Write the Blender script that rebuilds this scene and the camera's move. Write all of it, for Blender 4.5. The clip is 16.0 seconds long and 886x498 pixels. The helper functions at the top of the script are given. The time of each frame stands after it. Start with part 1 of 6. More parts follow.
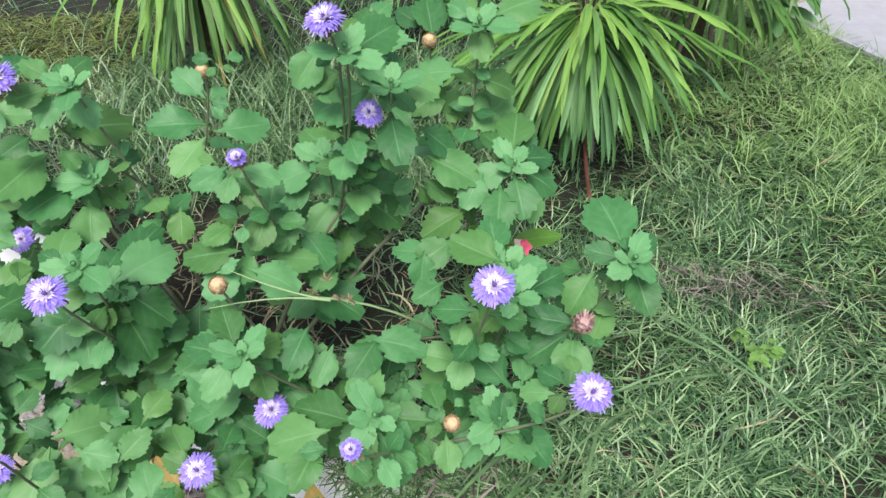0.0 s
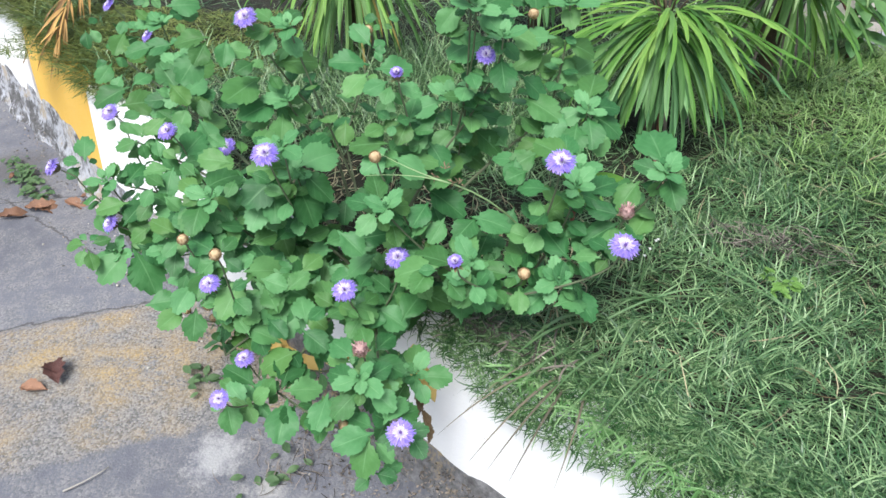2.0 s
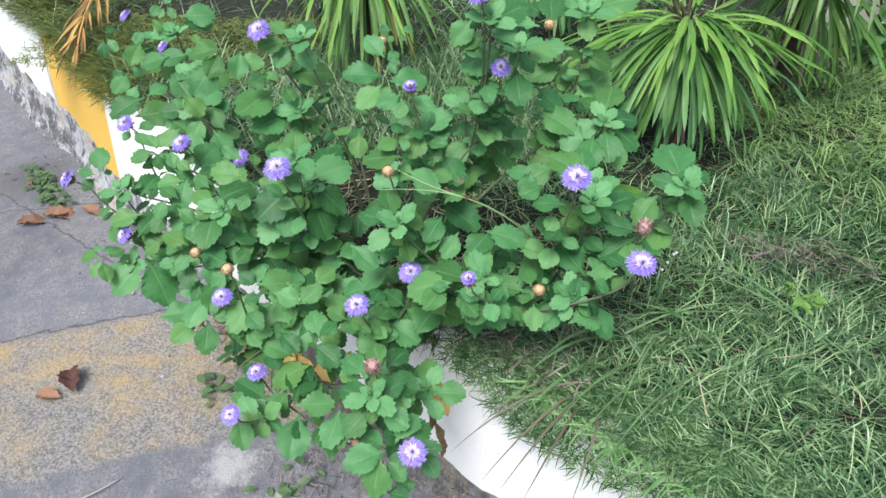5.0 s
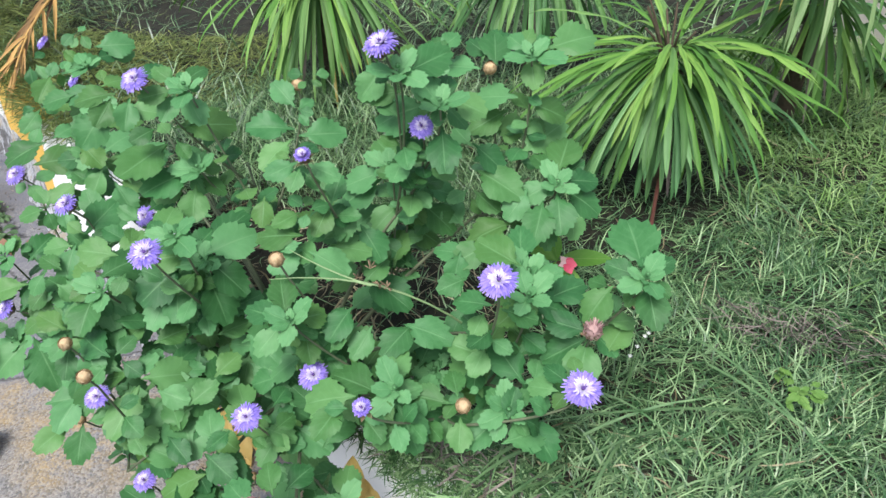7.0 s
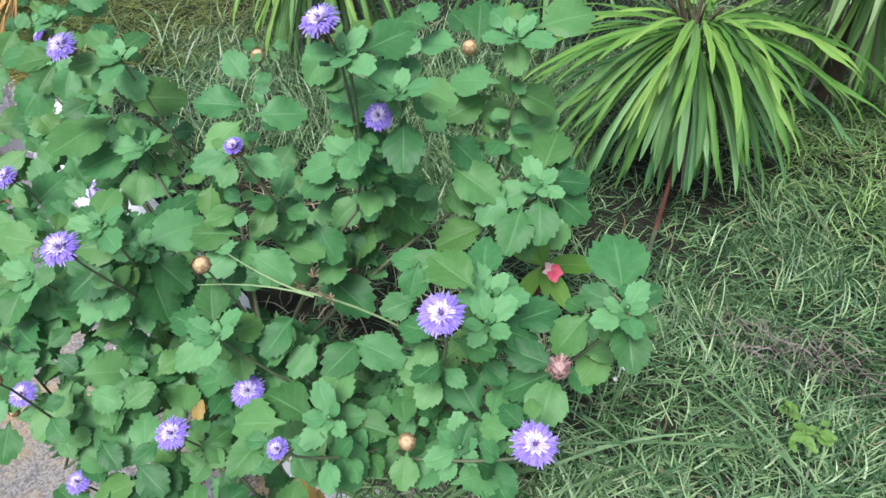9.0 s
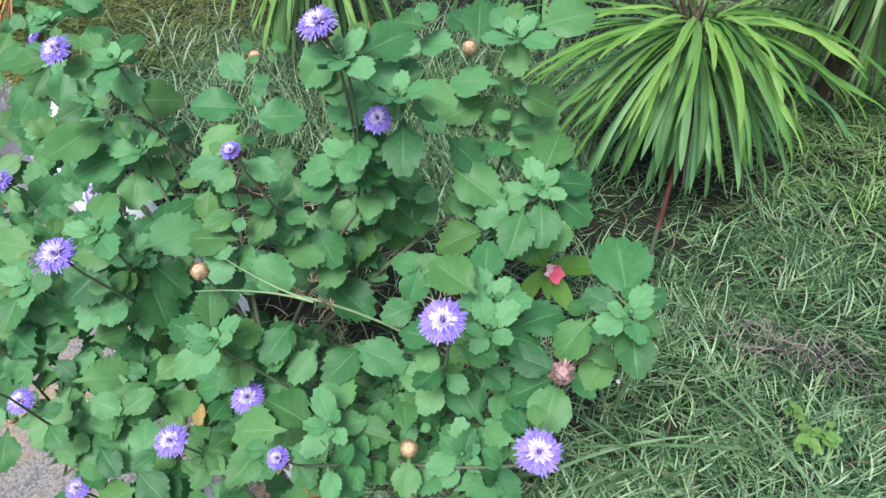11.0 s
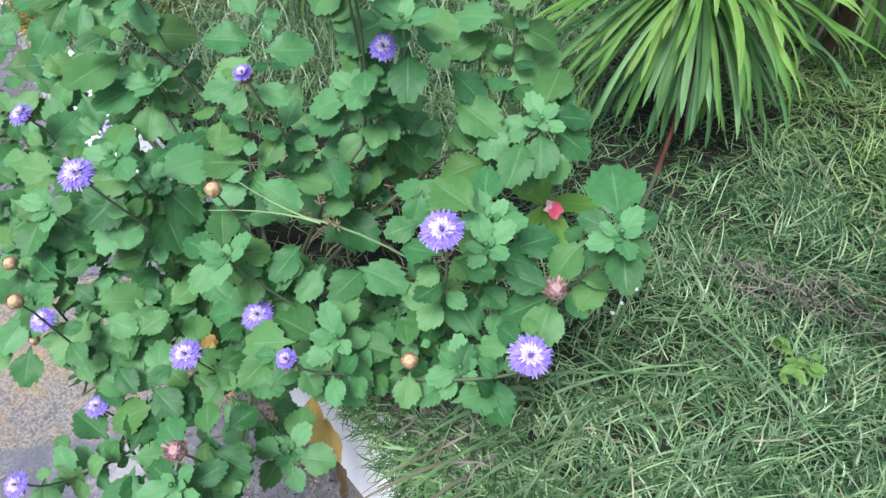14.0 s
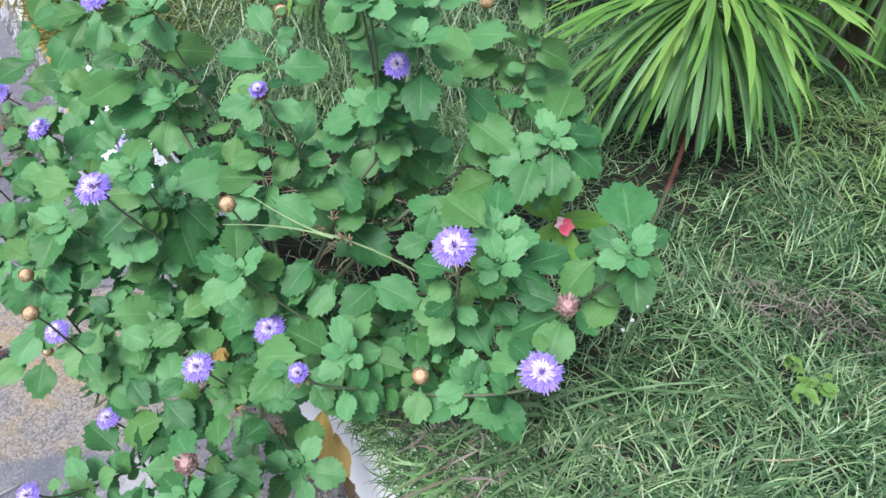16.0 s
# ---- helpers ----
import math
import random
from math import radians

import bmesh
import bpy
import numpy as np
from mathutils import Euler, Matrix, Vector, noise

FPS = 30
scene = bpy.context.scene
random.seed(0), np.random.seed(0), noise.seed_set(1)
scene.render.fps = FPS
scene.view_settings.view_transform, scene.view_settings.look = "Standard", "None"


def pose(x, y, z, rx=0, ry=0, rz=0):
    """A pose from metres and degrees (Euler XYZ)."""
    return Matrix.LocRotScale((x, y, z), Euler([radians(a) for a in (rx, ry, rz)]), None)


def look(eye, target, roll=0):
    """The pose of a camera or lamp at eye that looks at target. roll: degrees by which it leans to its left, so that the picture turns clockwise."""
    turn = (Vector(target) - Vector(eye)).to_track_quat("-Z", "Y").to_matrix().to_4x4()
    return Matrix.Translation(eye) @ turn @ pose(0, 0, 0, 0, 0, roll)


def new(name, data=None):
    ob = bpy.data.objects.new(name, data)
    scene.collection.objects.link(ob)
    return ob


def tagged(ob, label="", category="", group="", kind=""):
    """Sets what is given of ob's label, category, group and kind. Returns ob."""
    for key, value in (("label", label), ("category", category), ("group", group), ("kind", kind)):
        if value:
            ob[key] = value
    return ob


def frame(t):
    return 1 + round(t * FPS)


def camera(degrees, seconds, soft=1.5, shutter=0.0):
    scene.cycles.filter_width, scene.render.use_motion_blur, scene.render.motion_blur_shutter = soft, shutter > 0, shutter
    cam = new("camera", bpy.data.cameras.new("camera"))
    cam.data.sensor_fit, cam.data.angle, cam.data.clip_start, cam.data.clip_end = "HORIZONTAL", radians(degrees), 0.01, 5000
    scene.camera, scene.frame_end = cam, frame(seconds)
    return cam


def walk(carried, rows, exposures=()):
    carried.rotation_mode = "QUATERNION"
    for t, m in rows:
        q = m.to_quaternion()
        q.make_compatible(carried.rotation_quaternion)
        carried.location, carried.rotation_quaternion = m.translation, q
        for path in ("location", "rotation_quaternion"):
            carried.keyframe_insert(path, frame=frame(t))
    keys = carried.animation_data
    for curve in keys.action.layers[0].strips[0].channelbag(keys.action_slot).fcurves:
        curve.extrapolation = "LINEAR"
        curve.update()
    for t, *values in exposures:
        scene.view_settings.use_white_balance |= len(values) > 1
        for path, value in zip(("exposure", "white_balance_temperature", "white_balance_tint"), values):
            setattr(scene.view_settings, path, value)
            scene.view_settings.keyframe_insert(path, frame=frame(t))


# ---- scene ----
cam = camera(66.1, 16.0)
EXPOSURE = [(0, 0.84, 6500, 12), (0.6, 1.0, 6430, 12), (1.0, 1.1, 6320, 13), (1.5, 1.03, 6270, 13), (2, 0.84, 6300, 10), (3.5, 0.78, 6350, 9), (7, 0.77, 6350, 11), (8, 0.76, 6250, 12), (9, 0.76, 6200, 13), (12, 0.78, 6000, 15), (16, 0.8, 6050, 15)]
PATH = [
    (0, (-0.007, 0.015, 0.609), (0.03, 1.497, -0.733), 0.4),
    (0.5, (-0.016, -0.09, 0.634), (0.065, 1.412, -0.684), 2.0),
    (1, (-0.013, -0.16, 0.642), (-0.011, 1.35, -0.669), 1.9),
    (1.5, (0.011, -0.217, 0.64), (-0.117, 1.305, -0.651), 0.6),
    (2, (0.003, -0.242, 0.644), (-0.225, 1.289, -0.622), -0.6),
    (2.5, (-0.004, -0.242, 0.648), (-0.253, 1.294, -0.609), -0.8),
    (3, (-0.005, -0.242, 0.648), (-0.258, 1.297, -0.604), -1.2),
    (3.5, (-0.002, -0.239, 0.648), (-0.25, 1.302, -0.602), -0.8),
    (5.8, (0.01, -0.223, 0.65), (-0.289, 1.3, -0.612), -2.4),
    (6, (0.021, -0.222, 0.652), (-0.28, 1.301, -0.609), -2.7),
    (6.5, (0.054, -0.162, 0.65), (-0.248, 1.373, -0.596), -2.6),
    (7, (0.07, -0.047, 0.632), (-0.243, 1.469, -0.635), -2.4),
    (7.5, (0.097, 0.028, 0.614), (-0.319, 1.467, -0.712), -3.2),
    (8, (0.111, 0.051, 0.607), (-0.337, 1.435, -0.765), -3.7),
    (8.5, (0.111, 0.053, 0.609), (-0.323, 1.448, -0.757), -3.0),
    (9, (0.11, 0.054, 0.613), (-0.273, 1.467, -0.751), -1.8),
    (9.2, (0.107, 0.055, 0.614), (-0.275, 1.468, -0.75), -1.9),
    (11.5, (0.107, 0.063, 0.612), (-0.272, 1.462, -0.767), -2.4),
    (12, (0.113, 0.054, 0.606), (-0.263, 1.439, -0.787), -2.9),
    (12.5, (0.126, 0.021, 0.602), (-0.235, 1.378, -0.822), -1.9),
    (13, (0.125, 0.01, 0.602), (-0.253, 1.357, -0.827), -2.0),
    (13.5, (0.125, 0.018, 0.602), (-0.251, 1.365, -0.827), -2.4),
    (14, (0.123, 0.02, 0.602), (-0.268, 1.365, -0.825), -2.1),
    (14.5, (0.125, 0.019, 0.604), (-0.274, 1.373, -0.812), -2.2),
    (15, (0.125, 0.019, 0.606), (-0.276, 1.385, -0.799), -2.2),
    (15.5, (0.122, 0.018, 0.605), (-0.301, 1.384, -0.793), -2.3),
    (16, (0.121, 0.018, 0.605), (-0.301, 1.386, -0.792), -2.3),
]
walk(cam, [(t, look(eye, target, roll)) for t, eye, target, roll in PATH], EXPOSURE)

# ---- world, sun ----
world = bpy.data.worlds.new("overcast_sky")
scene.world = world
world.use_nodes = True
wn, wl = world.node_tree.nodes, world.node_tree.links
sky = wn.new("ShaderNodeTexSky")
sky.sky_type = "NISHITA"
sky.sun_disc = False
sky.sun_elevation, sky.sun_rotation = radians(61), radians(188)
sky.air_density, sky.dust_density = 1.2, 3.0
soften = wn.new("ShaderNodeHueSaturation")
soften.inputs["Saturation"].default_value = 0.65
wl.new(sky.outputs[0], soften.inputs["Color"])
wl.new(soften.outputs[0], wn["Background"].inputs["Color"])
wn["Background"].inputs["Strength"].default_value = 0.106
sun = new("sun", bpy.data.lights.new("sun", "SUN"))
sun.data.energy, sun.data.angle, sun.data.color = 2.3, radians(24), (1.0, 0.98, 0.95)
sun.matrix_world = pose(0, 0, 5, 29, 0, -8)

RNG = np.random.default_rng(7)
R = random.Random(11)


# ---- materials ----
def material(name):
    m = bpy.data.materials.new(name)
    m.use_nodes = True
    return m, m.node_tree.nodes, m.node_tree.links, m.node_tree.nodes["Principled BSDF"]


def ramp(n, stops):
    r = n.new("ShaderNodeValToRGB")
    e = r.color_ramp.elements
    while len(e) < len(stops):
        e.new(0.5)
    for el, (p, c) in zip(e, stops):
        el.position, el.color = p, (*c, 1)
    return r


def noise_node(n, l, scale, detail=4, rough=0.6, coord=None):
    t = n.new("ShaderNodeTexNoise")
    t.inputs["Scale"].default_value, t.inputs["Detail"].default_value, t.inputs["Roughness"].default_value = scale, detail, rough
    if coord is not None:
        l.new(coord, t.inputs["Vector"])
    return t


def math_node(n, l, op, a, b=0.0, clamp=False):
    m = n.new("ShaderNodeMath")
    m.operation, m.use_clamp = op, clamp
    for i, v in enumerate((a, b)):
        if isinstance(v, (int, float)):
            m.inputs[i].default_value = v
        else:
            l.new(v, m.inputs[i])
    return m.outputs[0]


def mix_rgb(n, l, fac, a, b, kind="MIX"):
    m = n.new("ShaderNodeMix")
    m.data_type, m.blend_type = "RGBA", kind
    for s, v in ((m.inputs[0], fac), (m.inputs[6], a), (m.inputs[7], b)):
        if isinstance(v, (int, float)):
            s.default_value = v
        elif isinstance(v, tuple):
            s.default_value = (*v, 1)
        else:
            l.new(v, s)
    return m.outputs[2]


def bump(n, l, bsdf, height, strength, dist):
    b = n.new("ShaderNodeBump")
    b.inputs["Strength"].default_value, b.inputs["Distance"].default_value = strength, dist
    l.new(height, b.inputs["Height"])
    l.new(b.outputs[0], bsdf.inputs["Normal"])


def leaf_material(name, dark, mid, light, vein, island=False, rough=0.5, thin=0.22, veins=6.0, rib=0.035, gloss=0.32, yellowing=0.0):
    """A leaf: u runs along the midrib, v across it from 0 to 1."""
    m, n, l, p = material(name)
    uv = n.new("ShaderNodeUVMap")
    sep = n.new("ShaderNodeSeparateXYZ")
    l.new(uv.outputs[0], sep.inputs[0])
    side = math_node(n, l, "ABSOLUTE", math_node(n, l, "SUBTRACT", sep.outputs[1], 0.5))
    ribmask = math_node(n, l, "SUBTRACT", 1.0, math_node(n, l, "DIVIDE", side, rib), True)
    if island:
        rnd = n.new("ShaderNodeNewGeometry").outputs["Random Per Island"]
    else:
        rnd = n.new("ShaderNodeObjectInfo").outputs["Random"]
    tex = n.new("ShaderNodeTexCoord")
    big = noise_node(n, l, 35, 3, 0.6, tex.outputs["Object"] if island else uv.outputs[0])
    if not island:
        big.inputs["Scale"].default_value = 3.0
    tone = math_node(n, l, "ADD", math_node(n, l, "MULTIPLY", rnd, 0.65), math_node(n, l, "MULTIPLY", big.outputs[0], 0.5))
    col = ramp(n, [(0.12, dark), (0.5, mid), (0.95, light)])
    l.new(tone, col.inputs[0])
    hue = math_node(n, l, "POWER", math_node(n, l, "FRACT", math_node(n, l, "MULTIPLY", rnd, 7.31)), 2.5)
    tinted = mix_rgb(n, l, math_node(n, l, "MULTIPLY", hue, yellowing), col.outputs[0], (0.15, 0.26, 0.045))
    if veins:
        slant = math_node(n, l, "SUBTRACT", sep.outputs[0], math_node(n, l, "MULTIPLY", side, 0.55))
        w = math_node(n, l, "SINE", math_node(n, l, "MULTIPLY", slant, veins * 6.283))
        vmask = math_node(n, l, "POWER", math_node(n, l, "MULTIPLY", math_node(n, l, "ADD", w, 1.0), 0.5), 7.0)
        mask = math_node(n, l, "MAXIMUM", ribmask, math_node(n, l, "MULTIPLY", math_node(n, l, "MULTIPLY", vmask, big.outputs[0]), 0.3))
    else:
        mask = ribmask
    c = mix_rgb(n, l, math_node(n, l, "MULTIPLY", mask, 0.48), tinted, vein)
    l.new(c, p.inputs["Base Color"])
    p.inputs["Roughness"].default_value = rough
    p.inputs["Specular IOR Level"].default_value = gloss
    fine = noise_node(n, l, 420, 2, 0.6, tex.outputs["Object"] if island else uv.outputs[0])
    if not island:
        fine.inputs["Scale"].default_value = 26
    h = math_node(n, l, "ADD", math_node(n, l, "MULTIPLY", fine.outputs[0], 0.6), math_node(n, l, "MULTIPLY", mask, 0.5))
    bump(n, l, p, h, 0.5, 0.0006)
    tr = n.new("ShaderNodeBsdfTranslucent")
    l.new(mix_rgb(n, l, 0.5, c, (0.16, 0.34, 0.04)), tr.inputs["Color"])
    mx = n.new("ShaderNodeMixShader")
    mx.inputs[0].default_value = thin
    l.new(p.outputs[0], mx.inputs[1])
    l.new(tr.outputs[0], mx.inputs[2])
    l.new(mx.outputs[0], n["Material Output"].inputs["Surface"])
    return m


def plain_material(name, a, b, scale=60, rough=0.7, spread=0.6, bumpy=0.3, dist=0.001, island=False, thin=0.0, lo=0.2, hi=0.8):
    """Two tones of one matter, mixed by grain and by chance."""
    m, n, l, p = material(name)
    tex = n.new("ShaderNodeTexCoord")
    t = noise_node(n, l, scale, 5, 0.65, tex.outputs["Object"])
    rnd = n.new("ShaderNodeNewGeometry").outputs["Random Per Island"] if island else n.new("ShaderNodeObjectInfo").outputs["Random"]
    f = math_node(n, l, "ADD", math_node(n, l, "MULTIPLY", rnd, spread), math_node(n, l, "MULTIPLY", t.outputs[0], 1 - spread), True)
    c = ramp(n, [(lo, a), (hi, b)])
    l.new(f, c.inputs[0])
    l.new(c.outputs[0], p.inputs["Base Color"])
    p.inputs["Roughness"].default_value = rough
    bump(n, l, p, t.outputs[0], bumpy, dist)
    if thin:
        tr = n.new("ShaderNodeBsdfTranslucent")
        l.new(c.outputs[0], tr.inputs["Color"])
        mx = n.new("ShaderNodeMixShader")
        mx.inputs[0].default_value = thin
        l.new(p.outputs[0], mx.inputs[1])
        l.new(tr.outputs[0], mx.inputs[2])
        l.new(mx.outputs[0], n["Material Output"].inputs["Surface"])
    return m


LEAF = leaf_material("shrub_leaf", (0.017, 0.082, 0.026), (0.046, 0.172, 0.054), (0.12, 0.31, 0.122), (0.19, 0.38, 0.17), rough=0.5, thin=0.12, gloss=0.3, yellowing=0.4)
LEAF_OUTER = leaf_material("shrub_outer_leaf", (0.017, 0.082, 0.026), (0.046, 0.172, 0.054), (0.12, 0.31, 0.122), (0.19, 0.38, 0.17), island=True, rough=0.5, thin=0.12, gloss=0.3, yellowing=0.4)
YOUNG = leaf_material("young_leaf", (0.06, 0.2, 0.07), (0.095, 0.27, 0.1), (0.15, 0.35, 0.145), (0.21, 0.4, 0.18), rough=0.6, thin=0.12)
STRAP = leaf_material("strap_leaf", (0.06, 0.17, 0.03), (0.115, 0.27, 0.045), (0.25, 0.42, 0.09), (0.07, 0.19, 0.04), veins=0, rib=0.22, rough=0.5, thin=0.16)
STRAP_BLUE = leaf_material("strap_leaf_blue_green", (0.05, 0.15, 0.05), (0.1, 0.25, 0.085), (0.2, 0.38, 0.14), (0.06, 0.16, 0.06), veins=0, rib=0.3, rough=0.5, thin=0.12)
STRAP_PALE = leaf_material("strap_leaf_pale", (0.16, 0.28, 0.1), (0.26, 0.39, 0.16), (0.38, 0.5, 0.26), (0.18, 0.32, 0.12), veins=0, rib=0.25, rough=0.5, thin=0.14)
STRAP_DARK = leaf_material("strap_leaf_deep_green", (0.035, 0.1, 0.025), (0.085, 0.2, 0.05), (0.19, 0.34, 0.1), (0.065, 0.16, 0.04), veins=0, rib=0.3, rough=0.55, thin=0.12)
STRAP_DRY = leaf_material("strap_leaf_yellowed", (0.4, 0.29, 0.08), (0.5, 0.38, 0.12), (0.56, 0.45, 0.2), (0.5, 0.4, 0.2), veins=0, rough=0.6)
BROAD = leaf_material("broad_leaf", (0.06, 0.16, 0.06), (0.11, 0.25, 0.09), (0.17, 0.33, 0.12), (0.22, 0.36, 0.17), rough=0.35)
ROAD_WEED = leaf_material("dull_weed_leaf", (0.045, 0.09, 0.04), (0.075, 0.14, 0.062), (0.12, 0.2, 0.09), (0.13, 0.21, 0.1), rough=0.5)
PINK_LEAF = leaf_material("balsam_leaf", (0.09, 0.24, 0.03), (0.13, 0.31, 0.045), (0.19, 0.39, 0.07), (0.3, 0.45, 0.15), rough=0.4, thin=0.4)
GRASS = leaf_material("grass_blade", (0.005, 0.024, 0.007), (0.041, 0.125, 0.039), (0.34, 0.5, 0.235), (0.2, 0.35, 0.16), island=True, veins=0, rib=0.1, rough=0.34, thin=0.1, gloss=0.6)
GRASS_PALE = leaf_material("grass_blade_yellowish", (0.045, 0.105, 0.024), (0.15, 0.28, 0.075), (0.37, 0.5, 0.21), (0.22, 0.34, 0.13), island=True, veins=0, rib=0.1, rough=0.4, thin=0.13)
GRASS_EDGE = leaf_material("grass_blade_pale_green", (0.06, 0.15, 0.045), (0.14, 0.3, 0.1), (0.34, 0.5, 0.25), (0.2, 0.36, 0.15), island=True, veins=0, rib=0.1, rough=0.4, thin=0.13)
GRASS_SOFT = leaf_material("grass_blade_soft", (0.075, 0.16, 0.04), (0.155, 0.285, 0.085), (0.31, 0.46, 0.19), (0.22, 0.35, 0.13), island=True, veins=0, rib=0.1, rough=0.5, thin=0.13)
WEED_LEAF = leaf_material("bright_weed_leaf", (0.1, 0.22, 0.045), (0.14, 0.28, 0.06), (0.2, 0.36, 0.09), (0.2, 0.32, 0.1), rough=0.5)
GRASS_OLIVE = leaf_material("fine_grass_olive", (0.045, 0.07, 0.014), (0.11, 0.15, 0.035), (0.26, 0.3, 0.09), (0.17, 0.21, 0.06), island=True, veins=0, rib=0.1, rough=0.5, thin=0.1)
SEDGE = plain_material("sedge_stalk", (0.14, 0.25, 0.08), (0.34, 0.46, 0.24), 700, 0.55, 0.1)
DRY_BLADE = plain_material("dry_grass_blade", (0.1, 0.088, 0.06), (0.22, 0.19, 0.13), 200, 0.8, 0.7)
STRAW = plain_material("dry_grass", (0.13, 0.105, 0.05), (0.4, 0.36, 0.22), 200, 0.8, 0.8, island=True)
DEAD = plain_material("dead_grass", (0.03, 0.025, 0.02), (0.26, 0.22, 0.19), 200, 0.85, 0.8, island=True)
# near black: the shade under grass and shrub is put into the soil's colour
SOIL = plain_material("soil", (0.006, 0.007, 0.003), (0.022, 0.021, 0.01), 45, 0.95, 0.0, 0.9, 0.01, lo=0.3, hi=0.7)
STEM = plain_material("shrub_stem", (0.06, 0.085, 0.04), (0.15, 0.175, 0.1), 150, 0.7, 0.4)
RED_STEM = plain_material("red_stem", (0.06, 0.024, 0.02), (0.16, 0.055, 0.04), 150, 0.5, 0.3)
BARK = plain_material("bark", (0.035, 0.026, 0.017), (0.12, 0.088, 0.055), 90, 0.9, 0.1, 0.9, 0.004)
PURPLE = plain_material("purple_floret", (0.25, 0.18, 0.68), (0.5, 0.38, 0.9), 260, 0.55, 0.75, island=True, thin=0.25)
LILAC = plain_material("pale_floret", (0.68, 0.58, 0.9), (0.9, 0.86, 0.95), 260, 0.6, 0.6, island=True, thin=0.2)
VIOLET = plain_material("dark_anther", (0.05, 0.02, 0.16), (0.2, 0.1, 0.4), 300, 0.6, 0.6, island=True)
BRACT = plain_material("bract", (0.08, 0.12, 0.04), (0.24, 0.15, 0.09), 220, 0.7, 0.5, island=True)
TAN = plain_material("spent_scale", (0.38, 0.25, 0.12), (0.68, 0.52, 0.31), 240, 0.75, 0.6, island=True)
ROSE = plain_material("faded_floret", (0.27, 0.14, 0.15), (0.56, 0.39, 0.35), 240, 0.75, 0.7, island=True)
PINK = plain_material("pink_petal", (0.78, 0.07, 0.15), (0.88, 0.18, 0.27), 90, 0.45, 0.3, thin=0.25)
PINK_PALE = plain_material("pale_pink_petal", (0.85, 0.5, 0.52), (0.9, 0.66, 0.66), 90, 0.45, 0.3, thin=0.25)
DRY_LEAF = plain_material("dry_leaf", (0.14, 0.07, 0.042), (0.36, 0.2, 0.125), 60, 0.7, 0.3, 0.6, 0.002)
DARK_LEAF = plain_material("dark_dry_leaf", (0.06, 0.022, 0.02), (0.14, 0.06, 0.045), 70, 0.55, 0.2, 0.6, 0.002)
WITHERED = plain_material("withered_leaf", (0.09, 0.055, 0.03), (0.5, 0.36, 0.19), 90, 0.8, 0.25, 0.8, 0.002, lo=0.35, hi=0.7)
YELLOW_LEAF = plain_material("yellowed_leaf", (0.45, 0.28, 0.06), (0.78, 0.58, 0.2), 60, 0.55, 0.4, 0.4, 0.001, thin=0.2)
FROND = plain_material("dry_frond", (0.15, 0.08, 0.03), (0.52, 0.31, 0.09), 80, 0.6, 0.6, 0.4)
SEED = plain_material("seed_head", (0.1, 0.075, 0.04), (0.27, 0.2, 0.12), 260, 0.8, 0.7, island=True)
WHITE_BIT = plain_material("white_floweret", (0.7, 0.7, 0.66), (0.85, 0.85, 0.82), 200, 0.7, 0.5, island=True)
CRUMBS = plain_material("leaf_crumb", (0.05, 0.043, 0.036), (0.3, 0.25, 0.2), 120, 0.9, 0.8, island=True)
PEBBLE = plain_material("pebble", (0.14, 0.13, 0.12), (0.5, 0.47, 0.42), 120, 0.9, 0.8, island=True)


def paint_material(name, a, b, chip):
    """Masonry paint on a kerb: thick, chalky, chipped to the concrete in spots."""
    m, n, l, p = material(name)
    tex = n.new("ShaderNodeTexCoord")
    fine = noise_node(n, l, 90, 6, 0.7, tex.outputs["Object"])
    wide = noise_node(n, l, 9, 5, 0.65, tex.outputs["Object"])
    c = mix_rgb(n, l, fine.outputs[0], a, b)
    r = ramp(n, [(0.66, (0, 0, 0)), (0.70, (1, 1, 1))])
    l.new(math_node(n, l, "ADD", math_node(n, l, "MULTIPLY", wide.outputs[0], 0.7), math_node(n, l, "MULTIPLY", fine.outputs[0], 0.35)), r.inputs[0])
    l.new(mix_rgb(n, l, r.outputs[0], c, chip), p.inputs["Base Color"])
    p.inputs["Roughness"].default_value = 0.75
    bump(n, l, p, math_node(n, l, "ADD", fine.outputs[0], wide.outputs[0]), 0.5, 0.004)
    return m


WHITE_PAINT = paint_material("white_kerb_paint", (0.88, 0.88, 0.88), (0.93, 0.93, 0.92), (0.4, 0.39, 0.37))
YELLOW_PAINT = paint_material("yellow_kerb_paint", (0.72, 0.42, 0.06), (0.8, 0.52, 0.12), (0.4, 0.36, 0.28))


